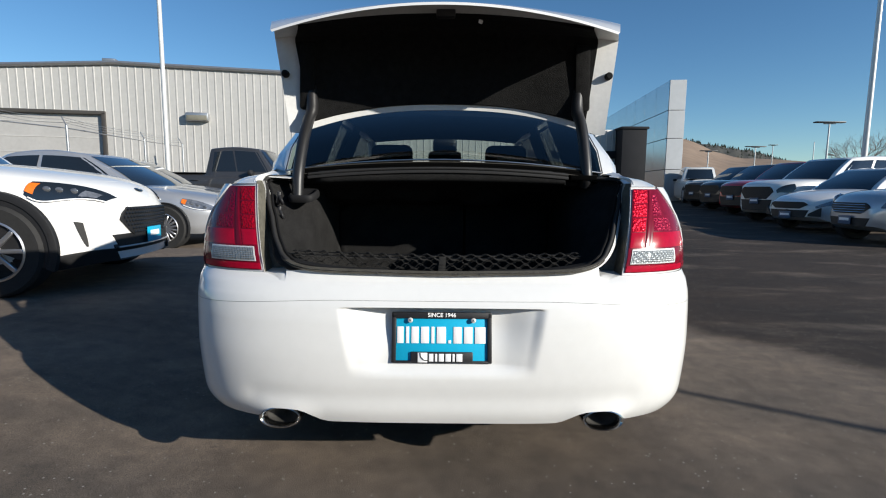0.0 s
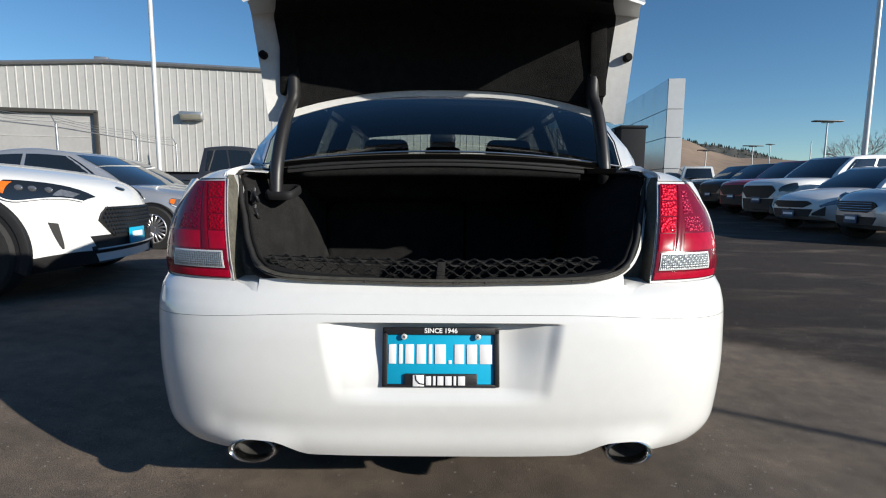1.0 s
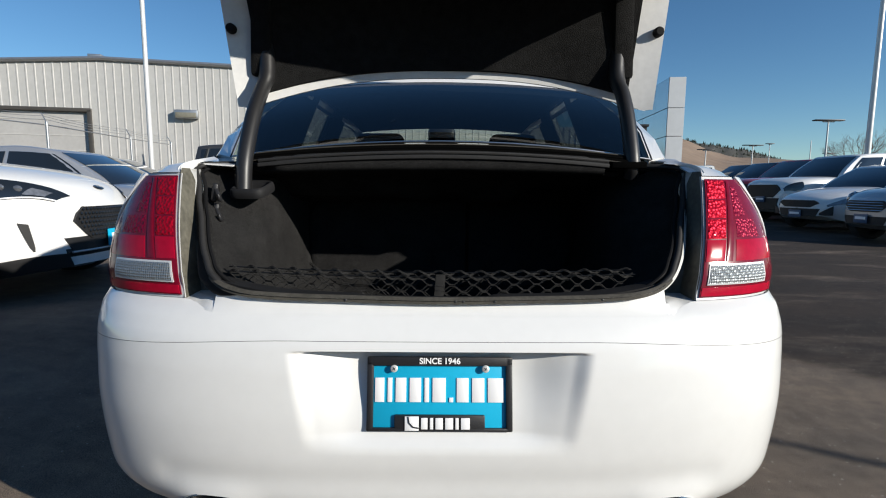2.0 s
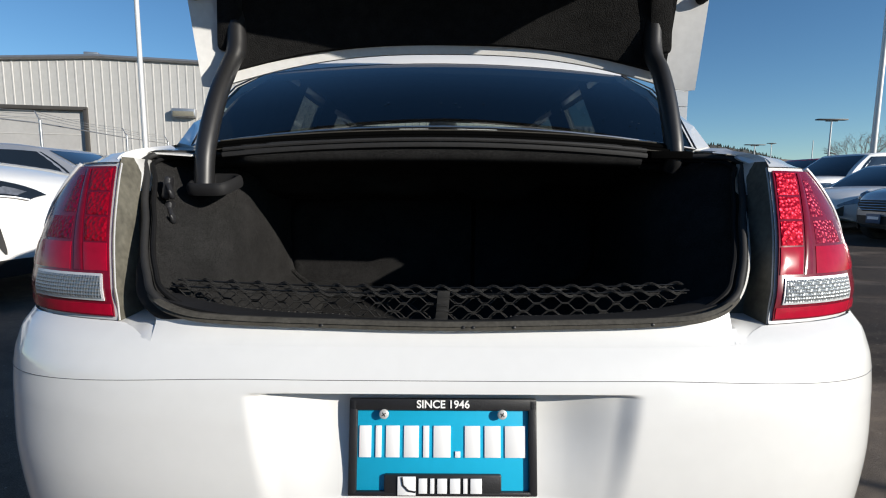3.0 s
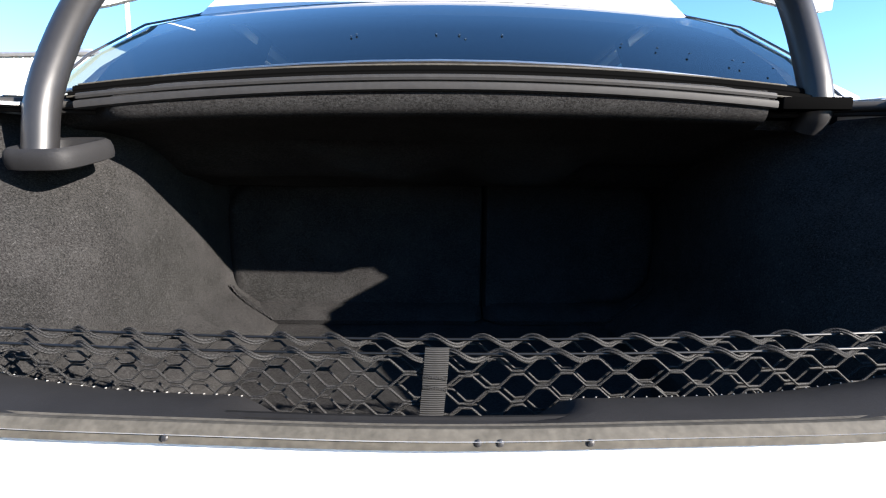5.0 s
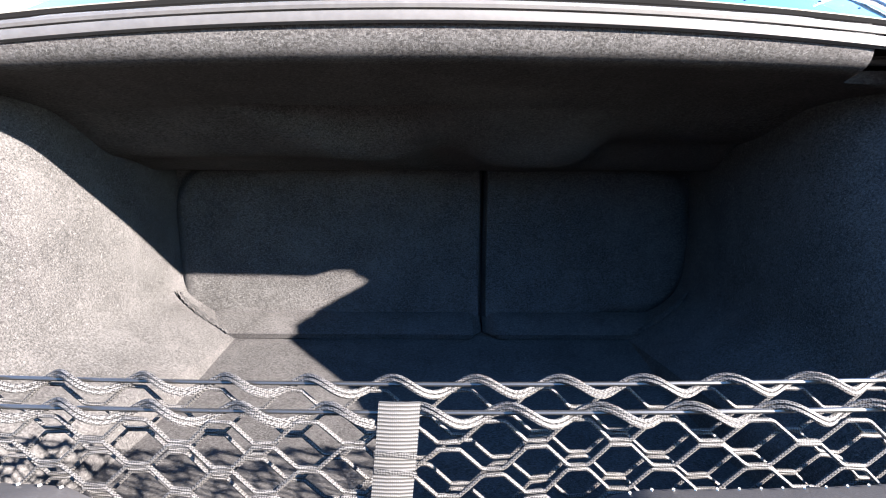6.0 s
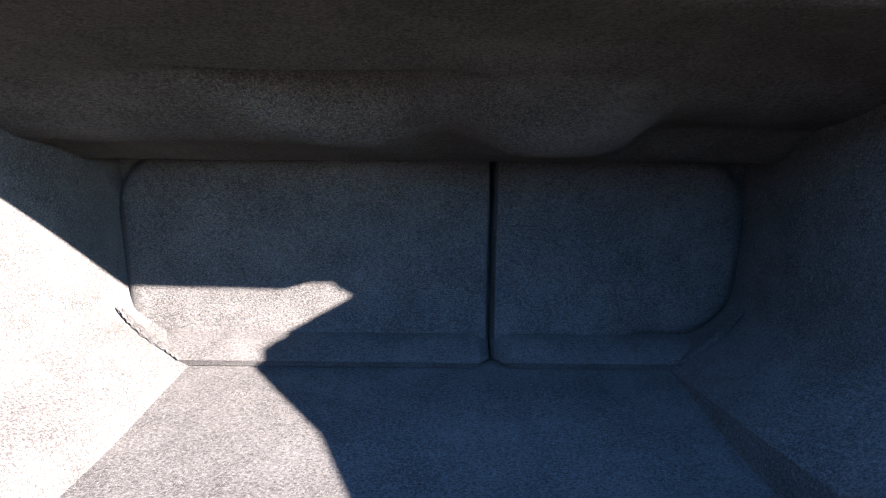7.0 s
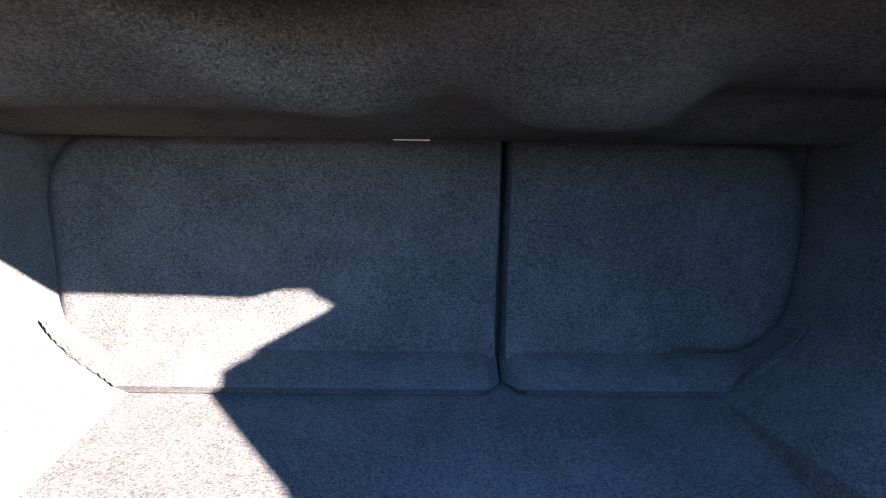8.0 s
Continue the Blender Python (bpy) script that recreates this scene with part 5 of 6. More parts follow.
    # black sill trim inside the opening
    rows = []
    for j in range(7):
        f = j / 6
        row = []
        for i in range(61):
            x = -0.50 + i / 60
            dip = 0.026 * smooth_step(0.16, 0.10, abs(x + 0.03))
            e = abs(x) / 0.5
            y0, z0 = 0.017 + 0.035 * e ** 4, 0.760 + 0.03 * e ** 4
            row.append(Vector((x, y0 + 0.077 * f, z0 + 0.006 * math.sin(f * math.pi) - f * 0.008 - dip * smooth_step(0.1, 0.6, f))))
        rows.append(row)
    rows.append([p + Vector((0, 0.004, -0.14)) for p in rows[-1]])
    edge = rows[-2]
    part("sill_trim", sheet(rows, 0.004), MATT, car, "black plastic sill trim")
    bm = bmesh.new()
    for k in range(80):
        p = edge[2 + int(k * 56 / 79)].lerp(edge[3 + int(k * 56 / 79)], (k * 56 / 79) % 1.0)
        if abs(p.x + 0.03) < 0.15:
            continue
        box((0.0010, 0.0018, 0.0008), p + Vector((0, -0.004, 0.0024)), 0, (0, 0, -35), bm=bm)
    tagged(part("stitching", bm, THREAD, car, "pale stitches along the sill trim", recalc=False), kind="stuff")
    # a white strip in place of the bright sliver under the shelf
    part("light_sliver", box((0.046, 0.012, 0.0012), (-0.023, 0.790, 0.9568), 0.0003), LETTER, car, "thin white strip painted as a sliver of light above the seat")


OPEN_SIDE = [(0.5, 0.46), (0.747, 0.46), (0.767, 0.475), (0.79, 0.515), (0.845, 0.563), (0.925, 0.604), (1.005, 0.645), (1.05, 0.668)]


def build_net():
    """Two hexagon nets hung from a pair of elastic rods behind the sill."""
    net = empty("cargo_net", "black elastic cargo net strung across the open boot", "cargo net")
    pitch, step = 0.0500, 0.0148
    shape = [(0.0, 1), (0.12, 1), (0.38, -1), (0.62, -1), (0.88, 1), (1.0, 1)]

    def rod_z(x, layer):
        return 0.791 + 0.007 * layer + 0.012 * (x / 0.5) ** 2

    def pull(x, r):
        return 1 + 0.06 * math.sin(x * 19 + 0.8) + 0.03 * math.sin(x * 47 + r)
    for layer, y0 in enumerate((0.104, 0.128)):
        part("top_cord", tube([(x, y0, rod_z(x, layer)) for x in [-0.51 + 0.97 * k / 40 for k in range(41)]], 0.0014, 8), ROD, net, "thin black elastic rod")
        shift = 0.017 * layer
        for r in range(8):
            pts = []
            for k in range(19 * 25 + 1):
                x = -0.495 + 0.95 * k / 475
                ph = ((x + shift) / pitch + 0.5 * (r % 2)) % 1.0
                # neighbours lie side by side along each knot, one cord thick apart
                z = rod_z(x, layer) - 0.004 - step * (r + 0.5) * pull(x, 0) + (0.5 * step - 0.00135) * lerp(shape, ph)
                pts.append((x + 0.002 * math.sin(x * 31), y0 + 0.004 * layer + 0.003 * math.sin(x * 17) - 0.0006 * (r % 2), z))
            part("netting", tube(pts, 0.00128, 6, caps=False), CORD, net, "black braided netting cord", recalc=False)
        for strand in range(2):
            wave = []
            for k in range(300):
                x = -0.50 + 0.955 * k / 299
                a = (x + shift) / pitch * 2 * math.pi
                wave.append((x, y0 - 0.003 + 0.0045 * math.cos(a) + 0.001 * strand, rod_z(x, layer) - 0.0005 + 0.0048 * math.sin(a) + 0.0024 * (strand - 0.5)))
            part("wound_cord", tube(wave, 0.00145, 6, caps=False), CORD, net)
    band = [(-0.0005, 0.1005, 0.7985), (-0.0010, 0.0990, 0.790), (-0.0022, 0.0975, 0.772), (-0.0030, 0.0970, 0.764), (-0.0048, 0.0960, 0.745), (-0.0075, 0.0935, 0.715), (-0.0085, 0.0930, 0.700)]
    strap = part("strap", sheet([[Vector((x - 0.0115, y, z)), Vector((x - 0.004, y - 0.0008, z)), Vector((x + 0.004, y - 0.0008, z)), Vector((x + 0.0115, y, z))] for x, y, z in band], 0.0022), WEBBING, net, "grey woven strap round the net")
    for z in (0.7705, 0.7600):
        part("strap_stitch", box((0.0236, 0.0012, 0.0030), (-0.0026, 0.0960, z), 0.0003, (0, 4, 0)), CORD, strap)
    peg = part("hook_peg", lathe([(0.0, 0.013), (0.0032, 0.012), (0.0036, 0.0), (0.0036, -0.022), (0.0, -0.022)], 14, "z"), BLACK, net, "small plastic hook below the strap")
    peg.matrix_basis = Matrix.Translation((0.0045, 0.090, 0.722))
    part("end_tab", box((0.026, 0.004, 0.066), (-0.492, 0.116, 0.772), 0.001, (0, -8, 0)), WEBBING, net, "woven end tab of the net")


build_sedan()
build_net()


# ---- other vehicles on the lot ----
SILVER = material("silver_paint", (0.50, 0.51, 0.53), 0.3, 0.55, coat=1.0, vary=0.05, scale=4)
BODY_BLACK = material("black_car_paint", (0.012, 0.012, 0.014), 0.3, coat=1.0, vary=0.1, scale=4)
BODY_RED = material("red_car_paint", (0.50, 0.012, 0.016), 0.3, coat=1.0, vary=0.1, scale=4)
BODY_GREY = material("grey_car_paint", (0.045, 0.045, 0.048), 0.35, 0.2, coat=0.8, vary=0.1, scale=4)
DARK_GLASS = material("dark_car_glass", (0.012, 0.015, 0.018), 0.03, coat=1.0)
LAMP = material("headlamp_lens", (0.22, 0.23, 0.25), 0.08, 0.5, coat=1.0, vary=0.6, scale=14, bump_scale=40)
AMBER = material("amber_lens", (0.75, 0.16, 0.01), 0.15, coat=1.0, vary=0.2, scale=30)
# plate colour with the shade on the far row's fronts painted in
SHADED_PLATE = material("shaded_blue_grey_plate", (0.05, 0.10, 0.18), 0.4, vary=0.1, scale=12)
CLAD = material("grained_black_cladding", (0.011, 0.011, 0.012), 0.6, vary=0.3, scale=20, bump=0.3, bump_scale=300)

KINDS = {
    "suv": dict(L=4.6, W=1.88, H=1.60, r=0.365, axles=(0.21, 0.838), top=[(0, 0.80), (0.02, 0.92), (0.08, 0.98), (0.55, 0.98), (0.66, 1.03), (0.78, 1.015), (0.9, 0.945), (0.95, 0.885), (0.975, 0.828), (0.99, 0.755), (1, 0.66)],
                house=(0.02, 0.67, 0.11, 0.46)),
    "tall": dict(L=4.9, W=1.96, H=1.83, r=0.39, axles=(0.20, 0.81), top=[(0, 0.95), (0.02, 1.08), (0.08, 1.16), (0.55, 1.14), (0.66, 1.19), (0.8, 1.18), (0.92, 1.13), (0.96, 1.08), (0.985, 1.02), (0.995, 0.94), (1, 0.86)],
                 house=(0.02, 0.68, 0.10, 0.50)),
    "sedan": dict(L=4.75, W=1.85, H=1.47, r=0.335, axles=(0.205, 0.80), top=[(0, 0.80), (0.02, 0.93), (0.1, 0.99), (0.5, 0.93), (0.66, 0.96), (0.8, 0.90), (0.92, 0.80), (0.97, 0.72), (0.99, 0.66), (1, 0.58)],
                  house=(0.10, 0.70, 0.29, 0.50)),
    "hatch": dict(L=4.1, W=1.78, H=1.55, r=0.34, axles=(0.19, 0.82), top=[(0, 0.86), (0.03, 0.98), (0.5, 0.97), (0.68, 1.0), (0.85, 0.97), (0.95, 0.88), (0.985, 0.78), (1, 0.68)],
                  house=(0.02, 0.70, 0.07, 0.54)),
    "pickup": dict(L=5.8, W=2.0, H=1.92, r=0.40, axles=(0.20, 0.82), top=[(0, 1.12), (0.01, 1.18), (0.4, 1.2), (0.7, 1.18), (0.85, 1.14), (0.96, 1.06), (0.99, 0.95), (1, 0.8)],
                   house=(0.40, 0.735, 0.42, 0.64)),
}


LEVELS = [0, 0.08, 0.2, 0.3, 0.4, 0.5, 0.6, 0.7, 0.78, 0.85, 0.9, 0.93, 0.955, 0.975, 0.99, 1.0]


def wheel_parts(parent, x, side, w, r, spokes=10):
    tyre = part("wheel", lathe([(r * 0.64, 0.10), (r * 0.92, 0.105), (r * 0.985, 0.085), (r, 0.0), (r * 0.985, -0.085), (r * 0.92, -0.105), (r * 0.64, -0.10)], 36), TYRE, parent, "black tyre on an alloy rim")
    tyre.matrix_basis = Matrix.Translation((x, side * (w / 2 - 0.085), r))
    bm = bmesh.new()
    for k in range(spokes):
        a = k * 360 / spokes
        box((0.022 + 0.1 / spokes, 0.03, r * 0.52), (0.34 * r * math.sin(radians(a)), side * 0.085, 0.34 * r * math.cos(radians(a))), 0.006, (0, a, 0), bm=bm, seg=1)
    lathe([(r * 0.60, side * 0.03), (r * 0.655, side * 0.10), (r * 0.62, side * 0.108), (r * 0.585, side * 0.09)], 36, bm=bm)
    lathe([(0.0, side * 0.105), (0.05, side * 0.102), (0.06, side * 0.08)], 16, bm=bm)
    part("rim", bm, ALLOY, tyre, recalc=True)
    part("brake", lathe([(0.0, side * 0.03), (r * 0.6, side * 0.03), (r * 0.6, -side * 0.05)], 24), SOOT, tyre)


def vehicle(kind, name, paint, label, at, group="", spokes=10, cladding=False, plate=True, amber=False):
    k = KINDS[kind]
    L, W, H, r = k["L"], k["W"], k["H"], k["r"]
    car = empty(name, label, "car" if kind != "pickup" else "pickup truck", group, at)
    hw = W / 2

    def width(f):
        e = max(0.0, (f - 0.80) / 0.20)
        b = max(0.0, (0.10 - f) / 0.10)
        return hw * (1 - 0.16 * e ** 2 - 0.26 * e ** 6 - 0.12 * b ** 2)

    bow_most = {"suv": 0.27, "tall": 0.16, "sedan": 0.30, "hatch": 0.20, "pickup": 0.12}[kind]
    front = L / 2

    def bowed(f, y):
        """How far the nose and tail draw back away from the middle line."""
        return bow_most * (abs(y) / hw) ** 2.2 * (smooth_step(0.78, 1.0, f) - 0.5 * smooth_step(0.12, 0.0, f))

    def half_ring(f):
        w, t = width(f), curve(k["top"], f)
        lo = (0.19 if kind == "suv" else 0.24) + (0.05 if kind == "suv" else 0.10) * smooth_step(0.93, 1.0, f) + 0.10 * smooth_step(0.06, 0.0, f)
        return [(0, t + 0.035), (0.42 * w, t + 0.028), (0.74 * w, t + 0.005), (0.90 * w, t - 0.035), (0.968 * w, t - 0.11), (w, lo + (t - lo) * 0.64), (w * 0.988, lo + (t - lo) * 0.38), (w * 0.97, lo + 0.09), (w * 0.9, lo), (0, lo)]

    def skin(f, q, side, out):
        """A point of the body skin; q runs from the middle of the bonnet (0) down to the sill (9)."""
        half = half_ring(f)
        i = min(int(q), 8)
        p = [Vector((0, *half[max(0, min(9, n))])) for n in (i - 1, i, i + 1, i + 2)]
        u = q - i
        if i >= 7:
            v = p[1].lerp(p[2], u)
        else:
            v = 0.5 * ((2 * p[1]) + (p[2] - p[0]) * u + (2 * p[0] - 5 * p[1] + 4 * p[2] - p[3]) * u * u + (3 * p[1] - p[0] - 3 * p[2] + p[3]) * u ** 3)
        y, z = max(0.0, v.y), v.z
        lean = smooth_step(0.86, 1.0, f)
        return Vector((f * L - front - bowed(f, y) + out * (0.3 + lean), side * (y + out * (1 - 0.4 * lean)), z + out * 0.2))

    def face(y, z, out=0.0):
        """A point of the upright nose."""
        return Vector((front - bowed(1.0, y) + out, y, z))

    fs = [0, 0.004, 0.015, 0.04, 0.08, 0.11, 0.14, 0.18, 0.22, 0.26, 0.3, 0.4, 0.5, 0.6, 0.63, 0.66, 0.69, 0.72, 0.75, 0.78, 0.81, 0.84, 0.86, 0.88, 0.90, 0.92, 0.935, 0.95, 0.96, 0.97, 0.978, 0.985, 0.99, 0.995, 1.0]
    steps = [0, 0.5, 1, 1.5, 2, 2.33, 2.67, 3, 3.33, 3.67, 4, 4.33, 4.67, 5, 5.5, 6, 6.5, 7, 7.5, 8, 8.5, 9]
    rows = [[skin(f, q, 1, 0) for q in steps] + [skin(f, q, -1, 0) for q in steps[-2:0:-1]] for f in fs]
    bm = grid(rows, closed=True)
    n = len(steps)
    for end, f in ((rows[0], 0.0), (rows[-1], 1.0)):
        cap = []
        for j in range(n):
            pa, pb = end[j], end[(-j) % len(end)]
            cap.append([Vector((f * L - front - bowed(f, pa.y * (1 - v / 6)), pa.y * (1 - v / 6), pa.z)) for v in range(13)])
        grid(cap, bm=bm)
    bmesh.ops.remove_doubles(bm, verts=bm.verts[:], dist=0.0005)
    part("body", bm, paint, car)

    # cabin
    b0, b1, t0, t1 = k["house"]
    rows = []
    for s in LEVELS:
        e = s ** (1.05 if kind == "pickup" else 1.4)
        f0, f1 = b0 + (t0 - b0) * e, b1 + (t1 - b1) * e
        ring = []
        m = 12
        base = lerp(k["top"], 0.5)
        z = base - 0.05 + (H - base + 0.05) * (s if s < 0.9 else 0.9 + 0.084 * math.sin((s - 0.9) / 0.1 * math.pi / 2))
        wi = hw * (0.93 - 0.21 * s - 0.12 * max(0.0, (s - 0.9) / 0.1) ** 2.5)
        xr, xf = f0 * L - L / 2, f1 * L - L / 2
        for q in range(m + 1):
            ring.append(Vector((xr + (xf - xr) * q / m, wi * (1 - 0.05 * (q in (0, m))), z + 0.05 * math.sin(q / m * math.pi) * s)))
        bow = 0.09 * (1 - s) + 0.05
        ring += [Vector((xf + bow * (1 - v * v), -v * wi * 0.95, z)) for v in (-0.6, -0.2, 0.2, 0.6)]
        for q in range(m, -1, -1):
            p = ring[q]
            ring.append(Vector((p.x, -p.y, p.z)))
        ring += [Vector((xr - bow * (1 - v * v), -v * wi * 0.95, z)) for v in (0.6, 0.2, -0.2, -0.6)]
        rows.append(ring)
    bm = grid(rows, closed=True)
    bm.verts.ensure_lookup_table()
    n = len(rows[0])
    bm.faces.new([bm.verts[(len(rows) - 1) * n + i] for i in range(n)])
    part("cabin", bm, paint, car)

    def on_cabin(s, a, side):
        """A point of the cabin wall: s up, a along from rear to front."""
        ss = LEVELS
        i = max(j for j in range(len(ss) - 1) if ss[j] <= s)
        u = (s - ss[i]) / (ss[i + 1] - ss[i])
        q = a * 12
        j = min(int(q), 11)
        p = rows[i][j].lerp(rows[i][j + 1], q - j).lerp(rows[i + 1][j].lerp(rows[i + 1][j + 1], q - j), u)
        return Vector((p.x, (p.y + 0.006) * side, p.z + 0.002))

    spans = [(0.05, 0.33), (0.36, 0.62), (0.65, 0.95)] if kind in ("suv", "hatch", "tall") else [(0.10, 0.46), (0.49, 0.94)]
    for side in (-1, 1):
        for a0, a1 in spans:
            part("side_window", grid([[on_cabin(s, a0 + (a1 - a0) * v / 5 + (0.02 * (s - 0.5) if a1 > 0.9 else 0), side) for v in range(6)] for s in (0.16, 0.3, 0.45, 0.6, 0.72, 0.84)]), DARK_GLASS, car)
        part("mirror", box((0.12, 0.2, 0.14), ((b1 - 0.11) * L - L / 2, side * (hw + 0.04), lerp(k["top"], 0.6) + 0.06), 0.04), paint if kind != "pickup" else BLACK, car)

    def cross(s, v, front):
        ss = LEVELS
        i = max(j for j in range(len(ss) - 1) if ss[j] <= s)
        u = (s - ss[i]) / (ss[i + 1] - ss[i])
        if front:
            idx = [12, 13, 14, 15, 16, 17]
        else:
            idx = [0, 33, 32, 31, 30, 29]
        q = v * 5
        j = min(int(q), 4)
        a = rows[i][idx[j]].lerp(rows[i][idx[j + 1]], q - j)
        b = rows[i + 1][idx[j]].lerp(rows[i + 1][idx[j + 1]], q - j)
        p = a.lerp(b, u)
        return p + Vector((0.008 if front else -0.008, 0, 0.005))
    part("windscreen", grid([[cross(s, 0.06 + 0.88 * v / 8, True) for v in range(9)] for s in (0.10, 0.3, 0.45, 0.6, 0.75, 0.90)]), DARK_GLASS, car)
    part("rear_window", grid([[cross(s, 0.08 + 0.84 * v / 8, False) for v in range(9)] for s in (0.2, 0.35, 0.5, 0.65, 0.86)]), DARK_GLASS, car)

    # nose: lamps, grille, lower intake, plate
    q0, q1 = {"suv": (3.0, 4.25), "tall": (3.2, 4.8), "sedan": (3.2, 4.7), "hatch": (2.9, 4.9), "pickup": (3.4, 5.0)}[kind]
    f0, f1 = {"suv": (0.914, 0.990), "tall": (0.93, 0.992), "sedan": (0.875, 0.990), "hatch": (0.91, 0.985), "pickup": (0.95, 0.992)}[kind]
    for side in (-1, 1):
        rowsl = []
        for i in range(7):
            row = []
            for j in range(13):
                u = j / 12
                f = f0 + (f1 - f0) * u
                mid, span = (q0 + q1) / 2 + (0.10 * (u - 0.5) if kind != "suv" else -0.05 - 1.35 * u * u), (1.0 if kind == "suv" else (q1 - q0) / 2) * (0.30 + 0.70 * math.sin(math.pi * min(1, 0.15 + 0.75 * u)))
                if kind == "hatch":
                    span = (q1 - q0) / 2 * math.sqrt(max(0.02, 1 - (2 * u - 1) ** 2))
                row.append(skin(f, mid + span * (i / 3 - 1), side, 0.008))
            rowsl.append(row)
        lamp = part("headlamp", sheet(rowsl, 0.01), LAMP if kind in ("hatch", "sedan") else DARK_GLASS, car, "glossy wrap-round headlamp")
        if amber:
            part("marker_lamp", sheet([[p + Vector((0.002, side * 0.008, 0.002)) for p in r[:3]] for r in rowsl[1:6]], 0.004), AMBER, lamp, "amber corner marker")
            for j in (4, 6, 8):
                bowl = bmesh.new()
                bmesh.ops.create_uvsphere(bowl, u_segments=14, v_segments=8, radius=0.030, matrix=Matrix.Translation(rowsl[3][j]) @ Matrix.Diagonal((1.1, 0.5, 0.8, 1)))
                part("lamp_bowl", bowl, LAMP, lamp, "small projector bowl")
            part("bright_tip", sheet([[p + Vector((0.004, side * 0.006, 0.002)) for p in r[9:12]] for r in rowsl[2:6]], 0.004), LAMP, lamp, "silvered lamp tip")
            part("running_strip", tube([p + Vector((0.004, side * 0.006, 0.002)) for p in rowsl[6][1:]], 0.006, 6), LETTER, lamp, "white running light strip")
    if kind == "suv":
        for side in (-1, 1):
            vent = []
            for i in range(7):
                u = i / 6
                half_w = 0.0032 * (1 - u) ** 0.6 + 0.0006
                vent.append([skin(0.9755 + 0.005 * u + d * half_w, 5.25 + 1.35 * u, side, 0.006) for d in (-1, 0, 1)])
            part("fog_vent", sheet(vent, 0.008), CLAD, car, "slender dark bumper vent")
            low = [[skin(f, q, side, 0.012) for f in (0.885, 0.90, 0.92, 0.94, 0.955, 0.97, 0.98, 0.99, 1.0)] for q in (6.9, 7.0, 7.15, 7.4, 7.7, 8.0, 8.4)]
            part("bumper_cladding", sheet(low, 0.01), CLAD, car, "black lower bumper")
    gw, gh, gz = {"suv": (0.92, 0.245, 0.565), "tall": (1.12, 0.34, 0.82), "sedan": (0.96, 0.15, 0.60), "hatch": (0.96, 0.20, 0.66), "pickup": (1.3, 0.35, 0.85)}[kind]

    def grille_half(v):
        """Half the grille's width from its foot (-1) to its top (1)."""
        return gw / 2 * lerp([(-1, 0.66), (-0.7, 0.76), (0.15, 1.0), (0.6, 0.94), (1, 0.80)], v)
    grille = part("grille", sheet([[face(grille_half(v) * u / 8, gz + gh / 2 * v, 0.012) for u in range(-8, 9)] for v in (-1, -0.85, -0.6, -0.3, 0, 0.15, 0.4, 0.7, 0.9, 1)], 0.03), CLAD, car, "dark honeycomb grille")
    if kind == "suv":
        bm = bmesh.new()
        for i in range(7):
            v = -0.84 + 0.28 * i
            for j in range(-14, 15):
                y = (j + 0.5 * (i % 2)) * 0.041
                if abs(y) < grille_half(v) - 0.02:
                    p = face(y, gz + gh / 2 * v, 0.016)
                    bmesh.ops.create_cone(bm, cap_ends=True, segments=6, radius1=0.019, radius2=0.010, depth=0.010,
                                          matrix=Matrix.Translation(p) @ Matrix.Rotation(radians(-55 * y / hw), 4, "Z") @ Matrix.Rotation(radians(90), 4, "Y") @ Matrix.Diagonal((0.8, 1.05, 1, 1)))
        tagged(part("honeycomb", bm, DARK_GLASS, grille, smooth=False), kind="stuff")
        part("grille_edge", tube([face(grille_half(v) * 1.01, gz + gh / 2 * v, 0.014) for v in (-1, -0.7, -0.3, 0.15, 0.6, 1)][::-1] + [face(-grille_half(v) * 1.01, gz + gh / 2 * v, 0.014) for v in (-1, -0.7, -0.3, 0.15, 0.6, 1)], 0.006, 6), CLAD, grille)
    low_h = {"suv": 0.12, "tall": 0.30, "sedan": 0.16, "hatch": 0.15, "pickup": 0.2}[kind]
    wide = W * (0.292 if kind == "suv" else 0.275)
    part("lower_intake", sheet([[face(wide * u / 8 * (0.86 + 0.14 * v), 0.335 + low_h * v, 0.010) for u in range(-8, 9)] for v in (0, 0.25, 0.5, 0.75, 1)], 0.03), CLAD, car, "black lower bumper intake")
    if kind == "suv":
        part("chin", sheet([[face(W * 0.285 * u / 8, z, o) for u in range(-8, 9)] for z, o in ((0.375, -0.004), (0.345, 0.018), (0.315, 0.010), (0.285, -0.03), (0.250, -0.08), (0.215, -0.16))], 0.02), CLAD, car, "black lower chin panel")
        part("chin_strip", tube([face(W * 0.27 * u / 8, 0.345, 0.022) for u in range(-8, 9)], 0.009, 8), SILVER, car, "silver strip along the chin")
        badge = part("badge", lathe([(0.0, 0.006), (0.035, 0.005), (0.042, 0.0)], 20, "z"), DARK_GLASS, car, "small dark oval badge")
        badge.matrix_basis = Matrix.Translation(skin(0.982, 0, 1, 0.0) + Vector((0, 0, 0.004))) @ Matrix.Rotation(radians(30), 4, "Y") @ Matrix.Diagonal((0.8, 1.6, 1, 1))
    if kind == "sedan":
        for side in (-1, 1):
            tri = [[face(side * (0.50 + 0.075 * i), 0.36 + v * (0.05 + 0.05 * i), 0.012) for v in (0, 0.5, 1)] for i in range(4)]
            part("side_vent", sheet(tri, 0.03), CLAD, car, "black bumper corner vent")
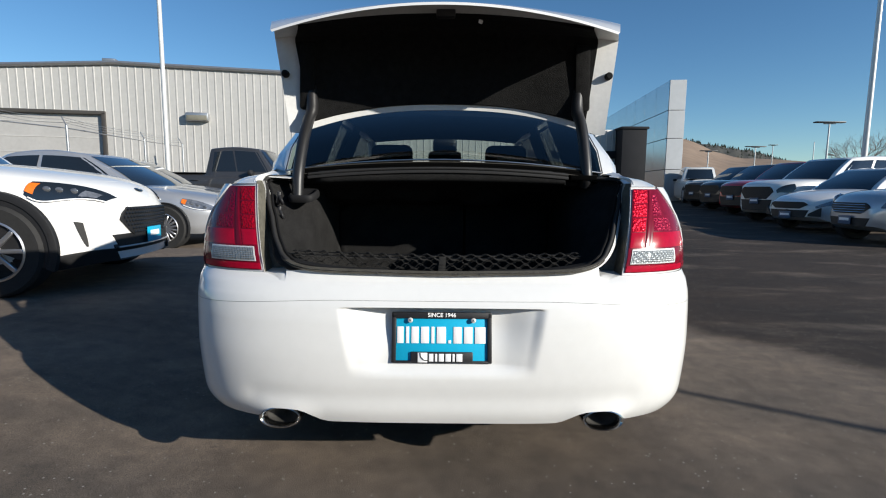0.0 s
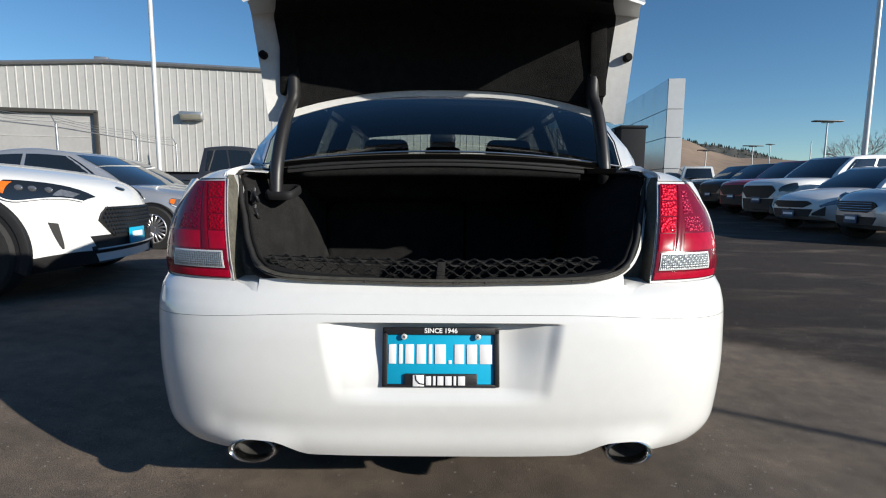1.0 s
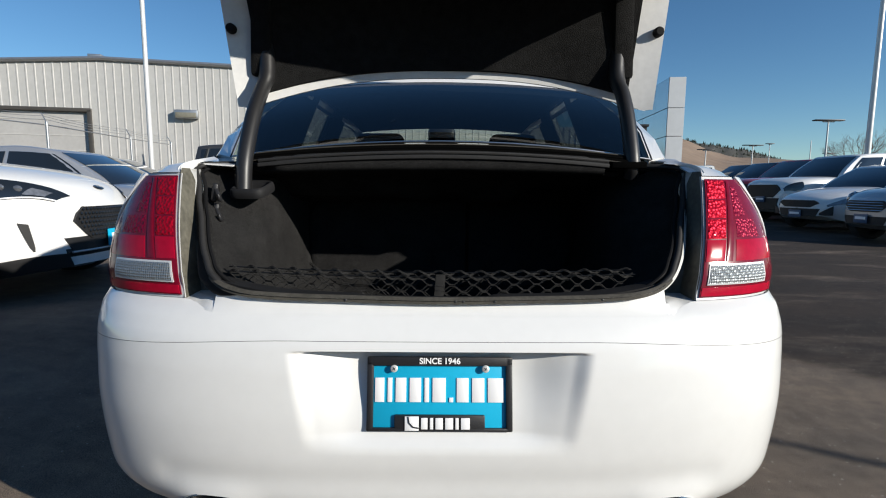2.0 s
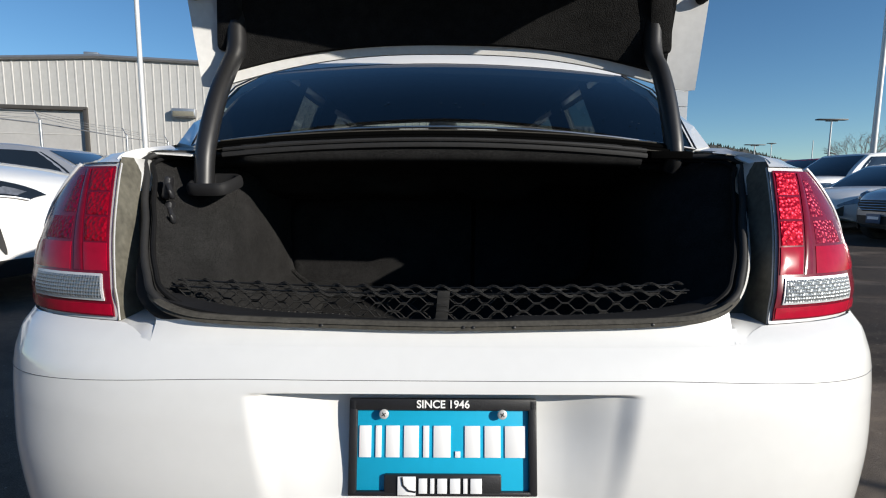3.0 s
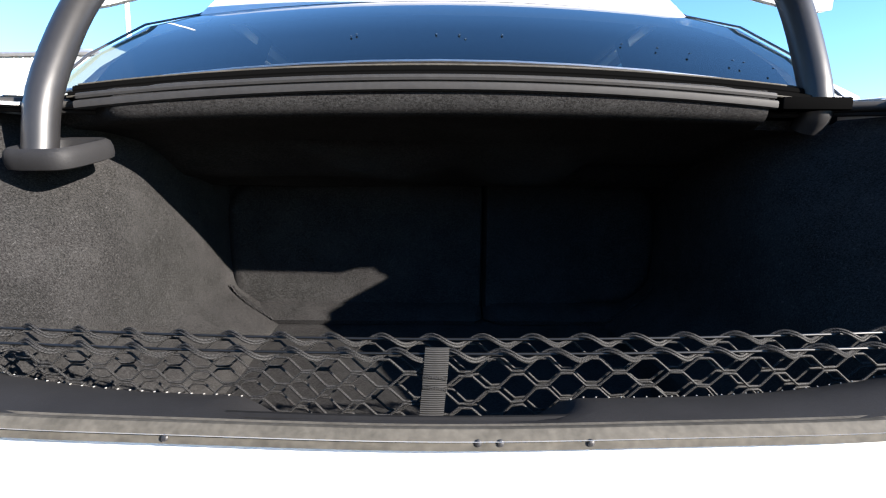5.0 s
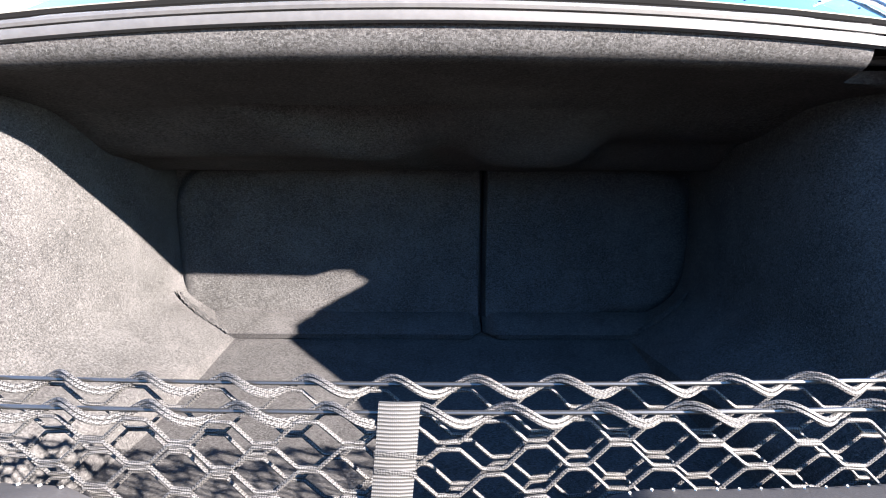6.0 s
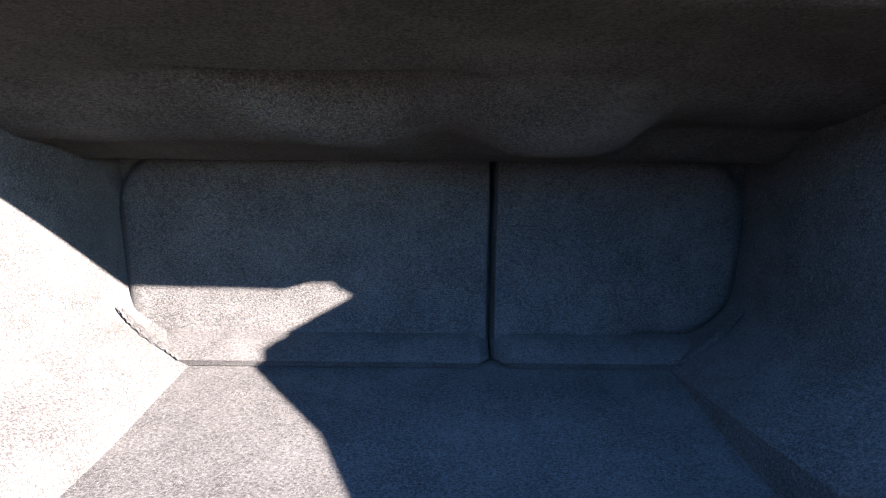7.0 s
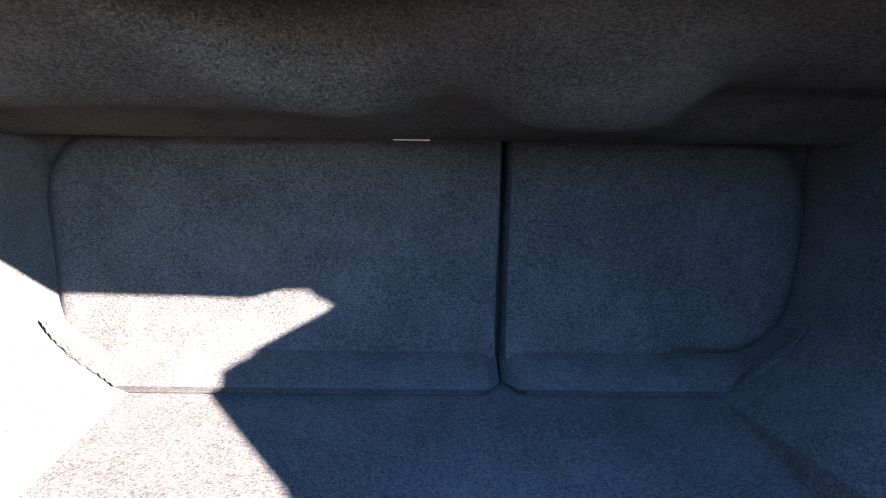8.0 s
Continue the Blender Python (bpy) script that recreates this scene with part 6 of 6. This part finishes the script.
    if kind == "hatch":
        for side in (-1, 1):
            bowl = part("round_lamp", lathe([(0.0, -0.07), (0.06, -0.066), (0.105, -0.03), (0.118, 0.0), (0.128, 0.012), (0.135, 0.05)], 28, "x"), LAMP, car, "round chrome-ringed headlamp")
            bowl.matrix_basis = Matrix.Translation(skin(0.955, 3.55, side, -0.01)) @ Matrix.Rotation(radians(side * 26), 4, "Z") @ Matrix.Rotation(radians(-18), 4, "Y") @ Matrix.Diagonal((-1, 1, 1, 1))
            part("lamp_ring", lathe([(0.112, -0.012), (0.126, -0.018), (0.136, 0.0)], 28, "x"), CHROME, bowl)
        for j in range(4):
            part("grille_bar", tube([face(gw * 0.42 * u / 8, gz - 0.07 + 0.045 * j, 0.018) for u in range(-8, 9)], 0.007, 6), CHROME, grille)
    if plate:
        pl = part("front_plate", box((0.012, 0.28 if kind == "suv" else 0.31, 0.14 if kind == "suv" else 0.16), (front + 0.035, 0, gz - (0.140 if kind == "suv" else 0.22)), 0.004), TEAL if kind == "suv" else SHADED_PLATE, car, "dealer plate")
        part("plate_lettering", box((0.002, 0.19 if kind == "suv" else 0.24, 0.05), (front + 0.042, 0, gz - (0.130 if kind == "suv" else 0.21)), 0.0005), LETTER, pl)
    for side in (-1, 1):
        for f in k["axles"]:
            x = f * L - L / 2
            wheel_parts(car, x, side, W, r, spokes)
            w = width(f)
            rim_out = r * (1.24 if cladding else 1.13)
            turns = [radians(-22 + 224 * i / 36) for i in range(37)]
            rings = [(0.02, -0.004), (r * 1.07, -0.002), (r * 1.09, 0.008), (rim_out - 0.01, 0.008), (rim_out, 0.004), (rim_out + 0.004, -0.03)]
            arch = part("wheel_arch", grid([[Vector((d * math.cos(q), out, max(-r * 0.72, d * math.sin(q)))) for q in turns] for d, out in rings]), CLAD, car)
            arch.matrix_basis = Matrix.Translation((x, side * (w + 0.003), r * 1.02)) @ Matrix.Diagonal((1, side, 1, 1))
        if cladding:
            part("sill_cladding", box((L * 0.6, 0.05, 0.16), (0, side * hw * 0.985, 0.30), 0.02), CLAD, car)
        part("tail_lamp", box((0.06, 0.24, 0.18), (-L / 2 + 0.03, side * hw * 0.78, lerp(k["top"], 0.02) - 0.18), 0.03), RED_LENS, car, "red tail lamp")
        for f in (0.36, 0.58):
            part("door_handle", box((0.2, 0.03, 0.03), (f * L - L / 2, side * (hw + 0.005), lerp(k["top"], 0.5) - 0.16), 0.01), paint, car)
    if kind == "pickup":
        part("bed_floor", box((L * 0.37, W * 0.86, 0.02), (-L / 2 + L * 0.2, 0, 1.238), 0.005), CLAD, car, "black bed cover")
    return car


def lot(x, y, heading, name, kind, paint, label, lift=0.0, **more):
    return vehicle(kind, name, paint, label, pose(x, y, rise(y) + lift, 0, 0, heading), **more)


def build_vehicles():
    lot(-5.11, 2.93, 8, "suv", "suv", WHITE, "white compact SUV with black cladding, parked on asphalt", lift=swell(-5.0, 2.9), cladding=True, amber=True, spokes=8)
    lot(-5.65, 6.9, 0, "silver_sedan", "sedan", SILVER, "silver sedan with many-spoked alloy wheels on asphalt", amber=True, spokes=18, plate=False)
    lot(-6.75, 9.4, 0, "grey_sedan", "sedan", SILVER, "pale grey sedan parked behind other cars", plate=False)
    lot(-6.0, 13.2, 0, "pickup_truck", "pickup", BODY_GREY, "dark grey pickup truck in front of the building", plate=False)

    def park(x, y, kind, name, paint, label, turn=0, **more):
        h = 191 + turn
        c, s = math.cos(radians(h)), math.sin(radians(h))
        half = KINDS[kind]["L"] / 2
        lot(x - c * half, y - s * half, h, name, kind, paint, label, group="cars in the far row", **more)
    park(7.55, 7.9, "hatch", "hatchback", SILVER, "silver hatchback with round lamps on asphalt", turn=-14)
    park(7.9, 10.1, "sedan", "compact_sedan", WHITE, "white compact sedan parked in a row")
    park(8.75, 12.7, "tall", "white_suv", WHITE, "white SUV with a dark grille in a row", cladding=True)
    park(9.75, 15.7, "tall", "red_suv", BODY_RED, "dark red SUV parked in a row")
    park(10.5, 18.6, "tall", "black_suv", BODY_BLACK, "black SUV parked in a row")
    park(11.2, 21.4, "tall", "dark_suv", BODY_GREY, "dark grey SUV parked in a row")
    lot(14.2, 27.0, 75, "white_pickup", "pickup", WHITE, "white pickup truck seen from its tailgate", plate=False)


build_vehicles()
